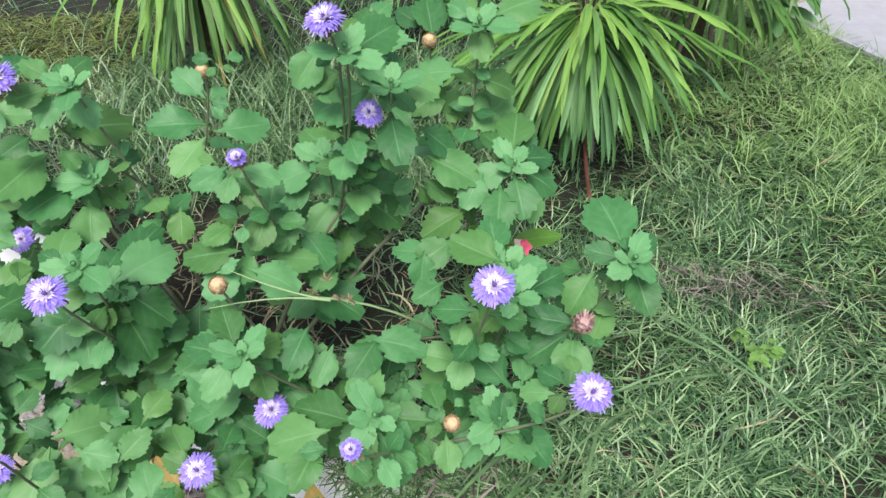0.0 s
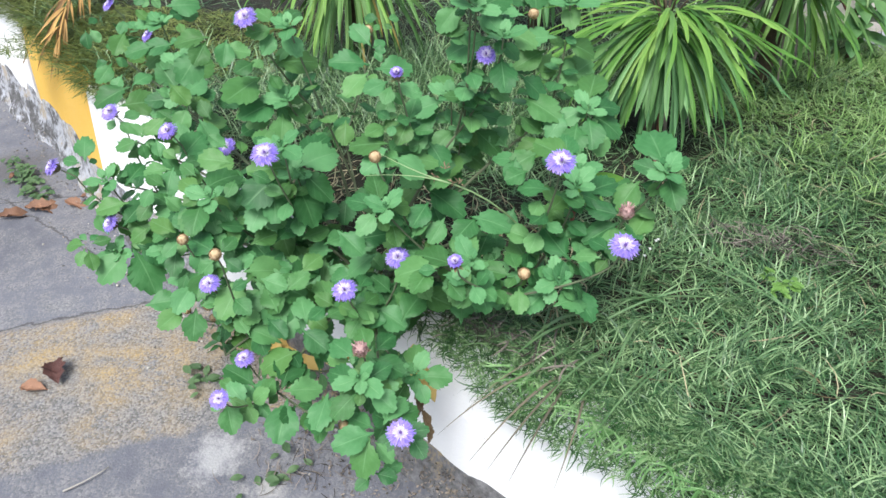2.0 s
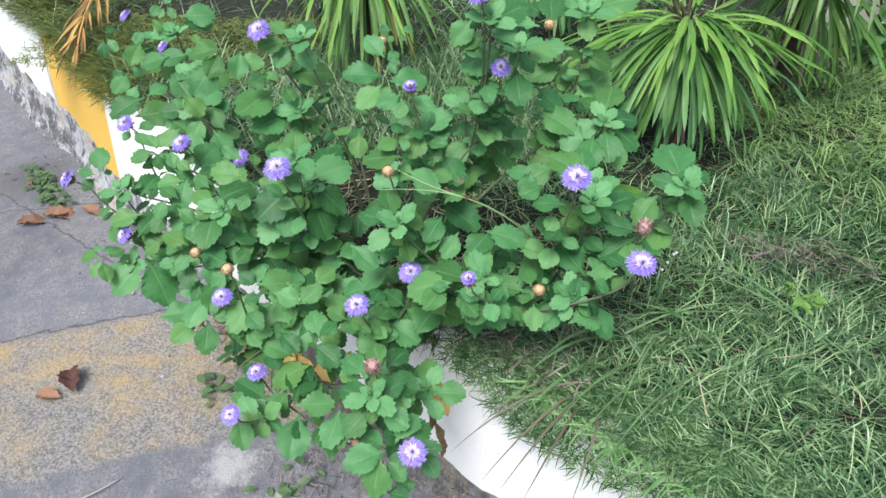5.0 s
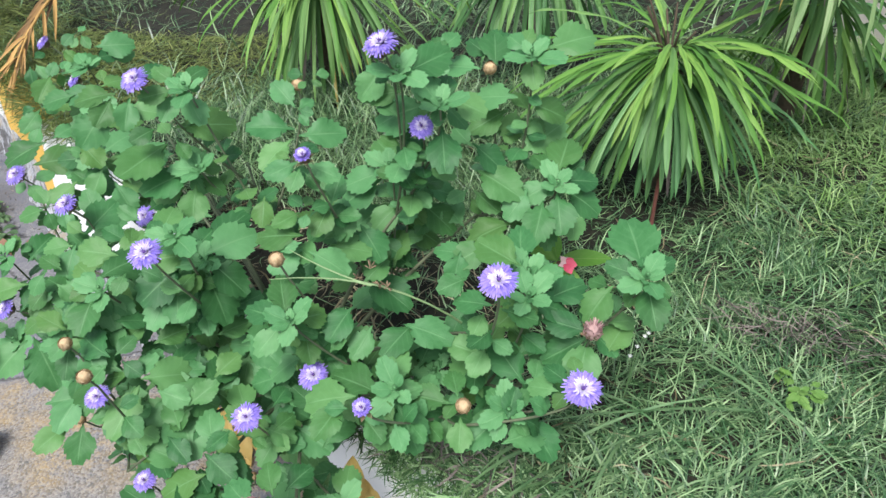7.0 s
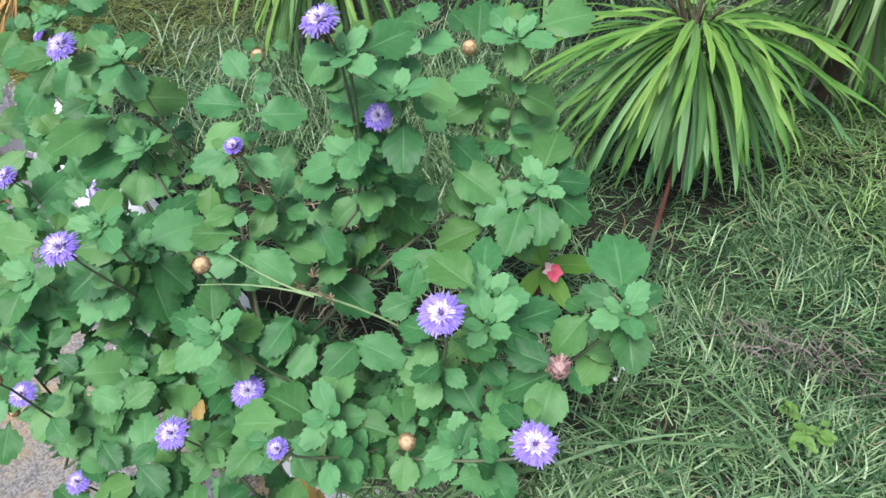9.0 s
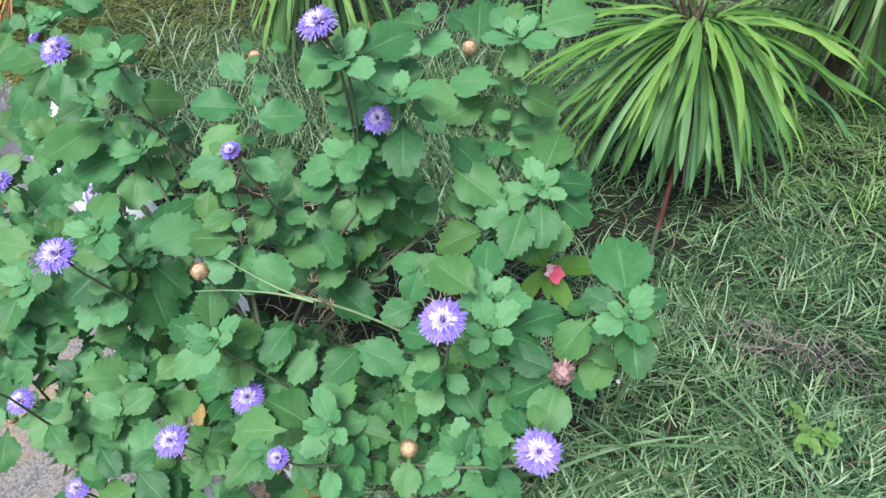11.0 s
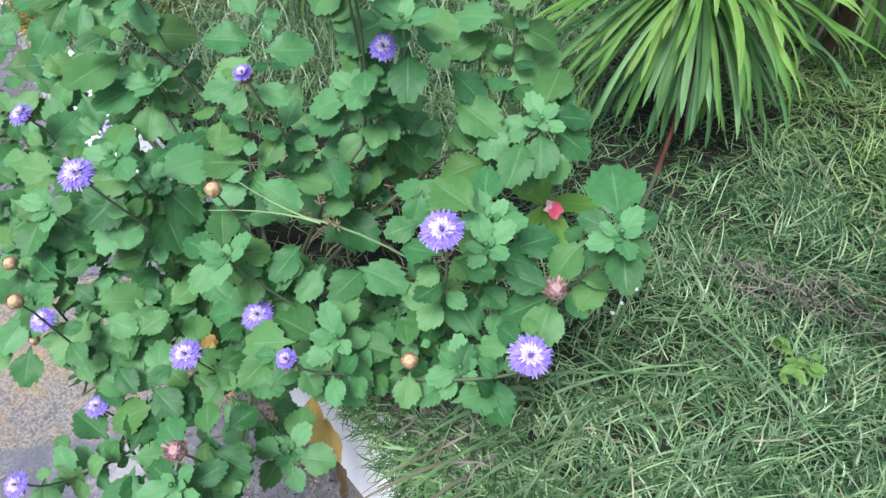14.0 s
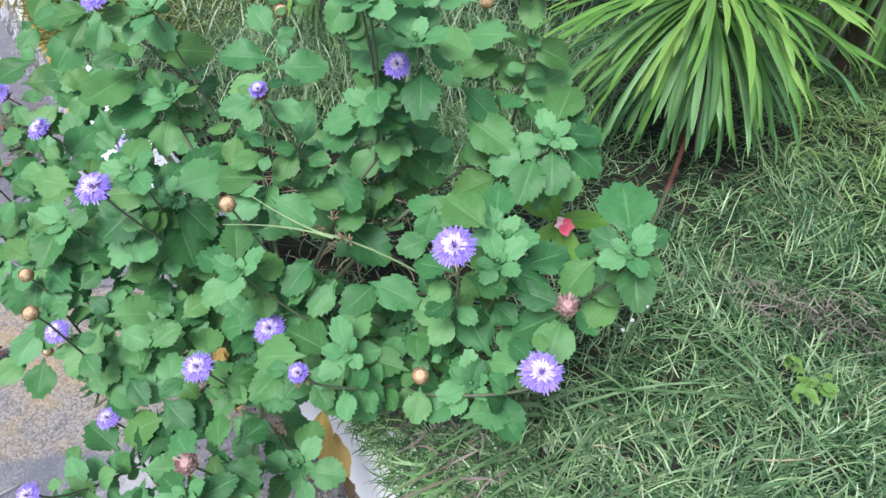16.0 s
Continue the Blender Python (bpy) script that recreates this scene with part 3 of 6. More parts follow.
# ---- grass ----
def blades(n_pts, x, y, z, length, width, az, lift, bend, mat, name, twist=0.0):
    """One mesh of many bent blades; all arguments but the first are arrays."""
    seg = 5
    t = np.linspace(0, 1, seg)
    # the way turns from lift down by bend along the blade
    ang = lift[:, None] - bend[:, None] * t[None, :]
    step = length[:, None] / (seg - 1)
    hor = np.concatenate([np.zeros((n_pts, 1)), np.cumsum(np.cos(ang[:, :-1]) * step, 1)], 1)
    ver = np.concatenate([np.zeros((n_pts, 1)), np.cumsum(np.sin(ang[:, :-1]) * step, 1)], 1)
    curl = az[:, None] + twist * (t[None, :] ** 1.5) * np.sin(az * 7)[:, None]
    px = x[:, None] + hor * np.cos(curl)
    py = y[:, None] + hor * np.sin(curl)
    pz = np.maximum(z[:, None] + ver, z[:, None] + 0.002)
    w = 0.5 * width[:, None] * np.array([0.7, 1, 0.95, 0.65, 0.08])[None, :]
    sx, sy = -np.sin(az)[:, None] * w, np.cos(az)[:, None] * w
    tip = (0.35 * w) * np.sin(az * 5)[:, None]
    a = np.stack([px + sx, py + sy, pz + tip], -1)
    b = np.stack([px - sx, py - sy, pz - tip], -1)
    v = np.stack([a, b], 2).reshape(-1, 3)
    base = (np.arange(n_pts) * seg * 2)[:, None]
    s = (np.arange(seg - 1) * 2)[None, :]
    f = np.stack([base + s, base + s + 1, base + s + 3, base + s + 2], -1).reshape(-1, 4)
    uv = np.tile(np.stack([np.repeat(t, 2), np.tile([0.0, 1.0], seg)], -1), (n_pts, 1))
    me = bpy.data.meshes.new(name)
    me.vertices.add(len(v))
    me.vertices.foreach_set("co", v.ravel())
    me.loops.add(f.size)
    me.loops.foreach_set("vertex_index", f.ravel().astype(np.int32))
    me.polygons.add(len(f))
    me.polygons.foreach_set("loop_start", np.arange(len(f), dtype=np.int32) * 4)
    me.polygons.foreach_set("use_smooth", np.ones(len(f), dtype=bool))
    me.materials.append(mat)
    layer = me.uv_layers.new(name="UVMap")
    layer.data.foreach_set("uv", uv[f.ravel()].astype(np.float32).ravel())
    me.update(calc_edges=True)
    return me


def scatter(n_pts, x0, x1, y0, y1, edge):
    x, y = RNG.uniform(x0, x1, n_pts), RNG.uniform(y0, y1, n_pts)
    d = inside(x, y)
    keep = d > edge + 0.012 * np.sin(23 * x) + 0.01 * np.sin(57 * x + 1)
    # thinner between back clumps and under plants, baring soil with shade in its colour
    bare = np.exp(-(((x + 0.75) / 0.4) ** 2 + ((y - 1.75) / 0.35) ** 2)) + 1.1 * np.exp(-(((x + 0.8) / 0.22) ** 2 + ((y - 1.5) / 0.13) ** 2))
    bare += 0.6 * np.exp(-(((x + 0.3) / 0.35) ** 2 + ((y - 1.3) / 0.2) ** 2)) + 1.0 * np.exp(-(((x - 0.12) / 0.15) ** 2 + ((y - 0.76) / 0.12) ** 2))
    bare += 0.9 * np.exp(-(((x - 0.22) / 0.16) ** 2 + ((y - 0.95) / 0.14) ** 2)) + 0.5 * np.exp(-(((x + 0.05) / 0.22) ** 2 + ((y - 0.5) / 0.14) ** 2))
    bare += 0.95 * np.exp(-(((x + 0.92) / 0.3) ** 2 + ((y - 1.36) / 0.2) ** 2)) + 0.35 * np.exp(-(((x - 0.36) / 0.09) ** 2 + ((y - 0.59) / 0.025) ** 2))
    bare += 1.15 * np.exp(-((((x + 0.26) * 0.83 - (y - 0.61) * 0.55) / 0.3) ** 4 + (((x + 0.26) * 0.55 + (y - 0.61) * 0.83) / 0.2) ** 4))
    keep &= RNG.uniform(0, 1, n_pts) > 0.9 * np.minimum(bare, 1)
    # grass grows in tufts with gaps between them
    tuft = 0.5 + 0.5 * np.sin(61 * x + 33 * y + 3 * np.sin(23 * y)) * np.sin(57 * y - 21 * x + 2 * np.sin(31 * x))
    keep &= RNG.uniform(0, 1, n_pts) < 0.15 + 1.1 * tuft
    keep &= ~((x > 0.76 + (1.43 - y) * 0.5) & (y > 1.0 - (x - 1.0) * 0.37) & (y < 1.62 + 0.534 * (x - 0.66)))
    return x[keep], y[keep]


def along_kerb(ii, inn):
    """Chance places round the kerb's points ii, by inn inside its foot."""
    off = RNG.uniform(-0.018, 0.018, len(ii))
    return KPA[ii, 0] - KNA[ii, 0] * inn - KNA[ii, 1] * off, KPA[ii, 1] - KNA[ii, 1] * inn + KNA[ii, 0] * off


def build_grass():
    for name, cnt, box, ln, wd in (("lawn_grass", 66000, (-0.25, 0.85, 0.02, 0.95), (0.018, 0.052), (0.001, 0.0022)),
                                   ("lawn_grass", 30000, (-0.9, 1.1, -0.05, 1.35), (0.02, 0.056), (0.0011, 0.0023)),
                                   ("lawn_grass", 26000, (-2.6, 2.0, 0.2, 3.2), (0.04, 0.1), (0.002, 0.004)),
                                   ("lawn_grass", 24000, (-1.3, 0.3, 0.6, 1.8), (0.03, 0.09), (0.0009, 0.0018))):
        x, y = scatter(cnt, *box, 0.04)
        if wd[1] > 0.003:   # coarse grass grows only further off
            off = ~((x > -0.45) & (x < 0.95) & (y < 1.05))
            x, y = x[off], y[off]
        k = len(x)
        length = RNG.uniform(*ln, k) * (0.75 + 0.5 * RNG.random(k) ** 2)
        patch = np.sin(5 * x + 2 * y) + np.sin(9 * y - 4 * x)
        swirl = np.sin(17 * x + 5 * np.sin(9 * y)) + np.sin(15 * y - 6 * x)
        az = 1.2 * patch + 1.6 * swirl + RNG.normal(0, 1.35, k)
        lift = RNG.uniform(0.05, 1.0, k)
        me = blades(k, x, y, lie(x, y), length, RNG.uniform(*wd, k), az, lift, RNG.uniform(0.0, 1.3, k), GRASS, name, 0.4)
        tagged(new(name, me), "rough uncut green lawn grass lying in all directions", "grass", kind="stuff")
    # the lawn further off
    x, y = RNG.uniform(-7, 4, 70000), RNG.uniform(-0.05, 8, 70000)
    off = (inside(x, y) > 0.06) & ~((x > -1.6) & (x < 1.3) & (y < 2.1)) & ~((x > 0.6) & (y > 0.3) & (y < 1.62 + 0.534 * (x - 0.66)))
    x, y = x[off], y[off]
    k = len(x)
    me = blades(k, x, y, lie(x, y), RNG.uniform(0.06, 0.13, k), RNG.uniform(0.008, 0.016, k), RNG.uniform(0, 6.28, k), RNG.uniform(0.1, 1.1, k), RNG.uniform(0.0, 0.9, k), GRASS, "far_grass", 0.2)
    tagged(new("far_grass", me), "coarse green lawn grass stretching away from the kerb", "grass", kind="stuff")
    # yellower grass towards the path
    x, y = scatter(70000, 0.2, 1.9, 0.25, 1.5, 0.05)
    far = RNG.uniform(0, 1, len(x)) < np.clip((x - 0.4) * 1.2 + (y - 0.7) * 0.8, 0, 0.8)
    x, y = x[far], y[far]
    k = len(x)
    me = blades(k, x, y, lie(x, y) + 0.008, RNG.uniform(0.02, 0.055, k), RNG.uniform(0.0011, 0.0022, k), 1.6 * np.sin(14 * x + 4 * np.sin(8 * y)) + 1.9 * np.sin(13 * y - 6 * x) + RNG.normal(0, 0.8, k), RNG.uniform(0.1, 1.1, k), RNG.uniform(0.1, 1.0, k), GRASS_PALE, "pale_grass", 0.35)
    tagged(new("pale_grass", me), "yellowish green lawn grass near the path", "grass", kind="stuff")
    # soft yellow-green turf by the path
    x, y = scatter(52000, 0.2, 1.5, 0.5, 1.5, 0.05)
    soft = RNG.uniform(0, 1, len(x)) < np.clip((x - 0.42) * 1.5 + (y - 0.72) * 1.2 + 0.25 * np.sin(9 * x + 4 * y) * np.sin(8 * y - 3 * x), 0, 0.9)
    x, y = x[soft], y[soft]
    k = len(x)
    me = blades(k, x, y, lie(x, y) + 0.006, RNG.uniform(0.025, 0.06, k), RNG.uniform(0.0011, 0.0021, k), RNG.uniform(0, 6.28, k), RNG.uniform(0.0, 0.8, k), RNG.uniform(0.2, 1.4, k), GRASS_SOFT, "path_turf", 0.8)
    tagged(new("path_turf", me), "soft yellow-green turf beside the path", "grass", kind="stuff")
    # the fine olive turf behind the yellow length, combed out over the kerb
    sel = [i for i, p in enumerate(KP) if -2.4 < p.x < -0.86]
    ii = np.array(sel)[RNG.integers(0, len(sel), 15000)]
    inn = np.abs(RNG.normal(0.02, 0.13, len(ii))) + 0.012
    x, y = along_kerb(ii, inn)
    az = np.arctan2(KNA[ii, 1], KNA[ii, 0]) + RNG.normal(0.3, 0.55, len(ii))
    k = len(x)
    me = blades(k, x, y, lie(x, y) + 0.008, RNG.uniform(0.025, 0.06, k), RNG.uniform(0.0012, 0.0024, k), az, RNG.uniform(0.1, 0.9, k), RNG.uniform(0.3, 1.3, k), GRASS_OLIVE, "olive_turf", 0.4)
    tagged(new("olive_turf", me), "fine olive green turf combed over the painted kerb", "grass", kind="stuff")
    # thin olive turf on the shaded ground behind the shrub
    x, y = RNG.uniform(-1.25, -0.55, 6500), RNG.uniform(1.08, 1.44, 6500)
    k = len(x)
    me = blades(k, x, y, lie(x, y), RNG.uniform(0.015, 0.04, k), RNG.uniform(0.0012, 0.0024, k), RNG.uniform(0, 6.28, k), RNG.uniform(0.0, 0.7, k), RNG.uniform(0.2, 1.3, k), GRASS_OLIVE, "shade_turf", 0.5)
    tagged(new("shade_turf", me), "thin dull olive turf on the ground behind the shrub", "grass", kind="stuff")
    # turf grown out over the white kerb, thick and uneven
    sel = [i for i, p in enumerate(KP) if -0.2 < p.x < 0.75]
    ii = np.array(sel)[RNG.integers(0, len(sel), 18000)]
    reach = 0.022 + 0.012 * np.sin(31 * KPA[ii, 0] + 0.7) + RNG.normal(0, 0.004, len(ii))
    inn = RNG.uniform(0.0, 1.0, len(ii)) * 0.1 - np.minimum(reach, 0.03) * 0.6 * np.clip((KPA[ii, 0] + 0.16) * 6, 0.2, 1)
    x, y = along_kerb(ii, inn)
    az = np.arctan2(KNA[ii, 1], KNA[ii, 0]) + RNG.normal(0, 1.25, len(ii))
    k = len(x)
    me = blades(k, x, y, 0.004 + 0.012 * RNG.random(k) - 0.055 * np.clip((0.028 - inn) / 0.04, 0, 1), RNG.uniform(0.012, 0.034, k), RNG.uniform(0.001, 0.002, k), az, RNG.uniform(-0.1, 0.9, k), RNG.uniform(0.1, 1.2, k), GRASS, "hanging_grass", 0.6)
    tagged(new("hanging_grass", me), "green turf grown out over the white kerb", "grass", kind="stuff")
    sel = [i for i in sel if KP[i].x > 0.0]
    ii = np.array(sel)[RNG.integers(0, len(sel), 480)]
    x, y = along_kerb(ii, 0.01)
    az = np.arctan2(KNA[ii, 1], KNA[ii, 0]) + RNG.normal(0, 0.6, len(ii))
    k = len(x)
    me = blades(k, x, y, np.zeros(k) + 0.006, RNG.uniform(0.025, 0.06, k), RNG.uniform(0.0012, 0.0026, k), az, RNG.uniform(0.0, 0.6, k), RNG.uniform(0.3, 1.3, k), GRASS_EDGE, "edge_grass", 0.4)
    tagged(new("edge_grass", me), "single grass blades hanging down the painted kerb", "grass", kind="stuff")
    # long thin grass standing behind the shrub
    x, y = RNG.uniform(-0.55, 0.12, 4200), RNG.uniform(0.78, 1.2, 4200)
    k = len(x)
    me = blades(k, x, y, lie(x, y), RNG.uniform(0.05, 0.12, k), RNG.uniform(0.0009, 0.0017, k), RNG.uniform(0, 6.28, k), RNG.uniform(0.5, 1.3, k), RNG.uniform(0.2, 1.3, k), GRASS, "long_thin_grass", 0.4)
    tagged(new("long_thin_grass", me), "long thin green grass behind the shrub", "grass", kind="stuff")
    # dry thatch between the living blades
    x, y = scatter(1700, -0.9, 1.2, -0.05, 1.4, 0.07)
    k = len(x)
    me = blades(k, x, y, lie(x, y) + 0.004, RNG.uniform(0.03, 0.09, k), RNG.uniform(0.001, 0.0022, k), RNG.uniform(0, 6.28, k), RNG.uniform(0, 0.6, k), RNG.uniform(0.2, 1.0, k), STRAW, "thatch", 0.8)
    tagged(new("dry_thatch", me), "dry straw-coloured thatch between grass blades", "dry grass", kind="stuff")

    # dry bits under the shrub's edge
    k = 150
    x = RNG.normal(-0.05, 0.07, k)
    y = 0.37 - 0.45 * (x + 0.03) + RNG.normal(0, 0.02, k)
    me = blades(k, x, y, lie(x, y) + 0.02, RNG.uniform(0.015, 0.05, k), RNG.uniform(0.001, 0.003, k), RNG.uniform(0, 6.28, k), RNG.uniform(0, 0.8, k), RNG.uniform(0.2, 1.4, k), DEAD, "dry_bits", 0.9)
    tagged(new("dry_leaf_bits", me), "curled dry brown bits of leaf and stalk under the shrub", "litter", kind="stuff")
    k = 420
    x = RNG.uniform(-0.42, 0.1, k)
    y = 0.66 - 0.45 * (x + 0.1) - RNG.uniform(0.0, 0.26, k)
    me = blades(k, x, y, lie(x, y) + 0.008, RNG.uniform(0.02, 0.07, k), RNG.uniform(0.001, 0.0026, k), RNG.uniform(0, 6.28, k), RNG.uniform(0, 0.7, k), RNG.uniform(0.2, 1.2, k), STRAW, "bed_litter", 0.9)
    tagged(new("dry_stalk_litter", me), "dry straw and stalks on the soil under the shrub", "litter", kind="stuff")
    # a patch of dead brown grass by the shrub
    k = 170
    x = np.where(RNG.random(k) < 0.55, RNG.normal(0.335, 0.03, k), RNG.normal(0.42, 0.035, k))
    y = 0.592 - 0.12 * (x - 0.37) + RNG.normal(0, 0.014, k)
    me = blades(k, x, y, lie(x, y) + RNG.uniform(0.01, 0.035, k), RNG.uniform(0.02, 0.05, k), RNG.uniform(0.0008, 0.0016, k), RNG.normal(2.9, 1.1, k), RNG.uniform(0, 0.5, k), RNG.uniform(0.2, 1.2, k), DEAD, "dead_grass", 1.2)
    tagged(new("dead_grass_patch", me), "patch of dead grey-brown grass in the lawn", "dry grass", kind="stuff")


# ---- the flowering shrub ----
BASE = Vector((-0.2, 0.45, -0.01))
shrub = thing("flowering_shrub", BASE, "bushy green shrub with toothed leaves and purple button flowers", "shrub")
# thin spots in the foliage, set to open the camera's view: middle and radius
GAPS = [(-0.262, 0.285, 0.045, 0.035), (-0.05, 0.47, 0.06, 0.06), (-0.605, 0.72, 0.03, 0.06), (-0.54, 0.655, 0.085, 0.055), (-0.478, 0.588, 0.137, 0.05), (-0.414, 0.522, 0.19, 0.042),
        (-0.467, 0.91, 0.076, 0.07), (-0.418, 0.823, 0.126, 0.065), (-0.369, 0.736, 0.177, 0.06), (-0.32, 0.649, 0.228, 0.05), (-0.48, 0.72, 0.17, 0.04), (-0.263, 0.719, 0.172, 0.06), (-0.222, 0.645, 0.221, 0.045)]
HEADS = []
# withered leaves under the shrub: place, turn, length
YELLOWED = [(-0.452, 0.577, -0.265, 300, 0.05), (-0.435, 0.566, -0.255, 330, 0.046), (-0.42, 0.556, -0.262, 280, 0.05), (-0.398, 0.541, -0.255, 310, 0.048), (-0.375, 0.525, -0.245, 290, 0.046), (-0.357, 0.512, -0.24, 330, 0.044), (-0.388, 0.533, -0.295, 285, 0.05), (-0.268, 0.459, -0.135, 250, 0.036), (-0.262, 0.452, -0.14, 320, 0.03),
            (-0.13, 0.37, -0.03, 285, 0.06), (-0.118, 0.362, -0.06, 300, 0.05)]
# main branches: from the base to their ends
BRANCHES = [curve_points(BASE, BASE.lerp(Vector(e), 0.5) + Vector((0, 0, 0.05)), Vector(e), 14) for e in
            ((-0.66, 0.76, 0.13), (-0.55, 0.47, 0.04), (-0.62, 0.62, 0.1), (-0.6, 0.86, 0.12), (-0.5, 0.7, 0.14), (-0.75, 0.84, 0.14), (-0.4, 0.62, 0.2), (-0.6, 0.54, 0.07), (-0.3, 0.6, 0.2), (-0.47, 0.6, 0.1), (-0.36, 0.3, -0.01), (-0.28, 0.26, -0.02), (-0.14, 0.23, 0.02), (0.06, 0.38, 0.1), (0.04, 0.58, 0.22), (-0.08, 0.5, 0.23), (-0.25, 0.55, 0.17), (-0.34, 0.43, 0.12), (0.0, 0.32, 0.12), (0.085, 0.36, 0.12), (0.02, 0.4, 0.16))]
for b in BRANCHES:
    part("branch", mesh_of("branch", *tube(b, 0.0029, 0.0013, 7), STEM), shrub)
LEAF_SPOTS = []   # pose, scale, variant
TIPS = []
INNER = []  # leaves low on the shoots


def add_leaf(p, d, n, size, var=None):
    LEAF_SPOTS.append((frame_at(p, d, n), size, R.randrange(len(LEAVES)) if var is None else var))


def spray(x, y, z, *leaves):
    """The leaves of one shoot round x, y, z, each: where it springs from (mm from there), the way it points, its rise and roll (degrees), its length (mm)."""
    for dx, dy, dz, turn, rise, roll, long in leaves:
        m = pose(x + dx / 1000, y + dy / 1000, z + dz / 1000, 0, -rise, turn) @ pose(0, 0, 0, roll)
        LEAF_SPOTS.append((m, long / 890, R.randrange(len(LEAVES))))


def leaf(x, y, z, turn, size):
    """A single leaf by its middle; turn: degrees its tip points, 0 to the east, 90 to the north and up."""
    a = radians(turn)
    d = Vector((math.cos(a), 0.8 * math.sin(a), 0.5 * math.sin(a) - 0.12)).normalized()
    n = Vector((R.uniform(-0.2, 0.2), -0.5 + R.uniform(-0.15, 0.15), 0.85))
    add_leaf(Vector((x, y, z)) - d * size * 0.55, d, n, size)


def floret_ring(count, r0, r1, z0, z1, width, lobes, seed, jit=0.15):
    """Narrow split florets round a head: verts and faces."""
    r = random.Random(seed)
    vs, fs = [], []
    for i in range(count):
        a0 = 2 * math.pi * (i + r.uniform(-0.3, 0.3)) / count
        for q in range(lobes):
            a = a0 + (q - (lobes - 1) / 2) * 2.2 / count * 1.1
            k = r.uniform(1 - jit, 1 + jit)
            rr, zz = r1 * k, z1 + r.uniform(-0.1, 0.1) * r1
            rm, zm = (r0 + rr) * 0.55, (z0 + zz) * 0.5 + 0.12 * r1
            c, s = math.cos(a), math.sin(a)
            b = len(vs)
            for rad, z, w in ((r0, z0, width * 0.5), (rm, zm, width), (rr, zz, width * 0.55)):
                vs += [(rad * c - s * w, rad * s + c * w, z), (rad * c + s * w, rad * s - c * w, z + w * 0.5)]
            fs += [(b, b + 1, b + 3, b + 2), (b + 2, b + 3, b + 5, b + 4)]
    return vs, fs


def join(*sets):
    vs, fs = [], []
    for v, f in sets:
        o = len(vs)
        vs += v
        fs += [tuple(i + o for i in q) for q in f]
    return vs, fs


def scale_ball(r, rows, count, seed, top=1.2, lift=0.35, flat=1.0):
    """A head of overlapping pointed scales."""
    rr = random.Random(seed)
    vs, fs = [], []
    for j in range(rows):
        th = 0.15 + top * j / max(1, rows - 1) * 1.35
        for i in range(count):
            a = 2 * math.pi * (i + 0.5 * (j % 2) + rr.uniform(-0.15, 0.15)) / count
            w = r * 2.6 / count * math.sin(min(th + 0.25, math.pi - 0.25))
            c, s = math.cos(a), math.sin(a)

            def at(t, k):
                return r * math.sin(t) * k, (r * -math.cos(t) * k) * flat
            r0, z0 = at(th, 0.95)
            r1, z1 = at(th + 0.32, 1.04)
            r2, z2 = at(th + 0.62, 1.0 + lift * 0.3)
            b = len(vs)
            vs += [(r0 * c - s * w, r0 * s + c * w, z0), (r0 * c + s * w, r0 * s - c * w, z0), (r1 * c - s * w, r1 * s + c * w, z1), (r1 * c + s * w, r1 * s - c * w, z1), (r2 * c, r2 * s, z2)]
            fs += [(b, b + 1, b + 3, b + 2), (b + 2, b + 3, b + 4)]
    return vs, fs


def core(r, z, flat=0.8, seg=10, rows=5):
    vs, fs = [], []
    for j in range(rows + 1):
        th = math.pi * (0.02 + 0.96 * j / rows)
        vs += [(r * math.sin(th) * math.cos(2 * math.pi * i / seg), r * math.sin(th) * math.sin(2 * math.pi * i / seg), z - r * flat * math.cos(th)) for i in range(seg)]
    for j in range(rows):
        for i in range(seg):
            a, b = j * seg + i, j * seg + (i + 1) % seg
            fs.append((a, b, b + seg, a + seg))
    return vs, fs


def leafy_bracts(count, r, seed):
    vs, fs = [], []
    rr = random.Random(seed)
    for i in range(count):
        a = 2 * math.pi * (i + rr.uniform(-0.2, 0.2)) / count
        c, s = math.cos(a), math.sin(a)
        w, ln = r * 0.22, r * rr.uniform(0.85, 1.25)
        b = len(vs)
        for t, ww, z in ((0.25, 0.6, -0.55), (0.65, 1.0, -0.42), (1.0, 0.1, -0.3)):
            vs += [(ln * t * c - s * w * ww, ln * t * s + c * w * ww, z * r), (ln * t * c + s * w * ww, ln * t * s - c * w * ww, z * r)]
        fs += [(b, b + 1, b + 3, b + 2), (b + 2, b + 3, b + 5, b + 4)]
    return vs, fs


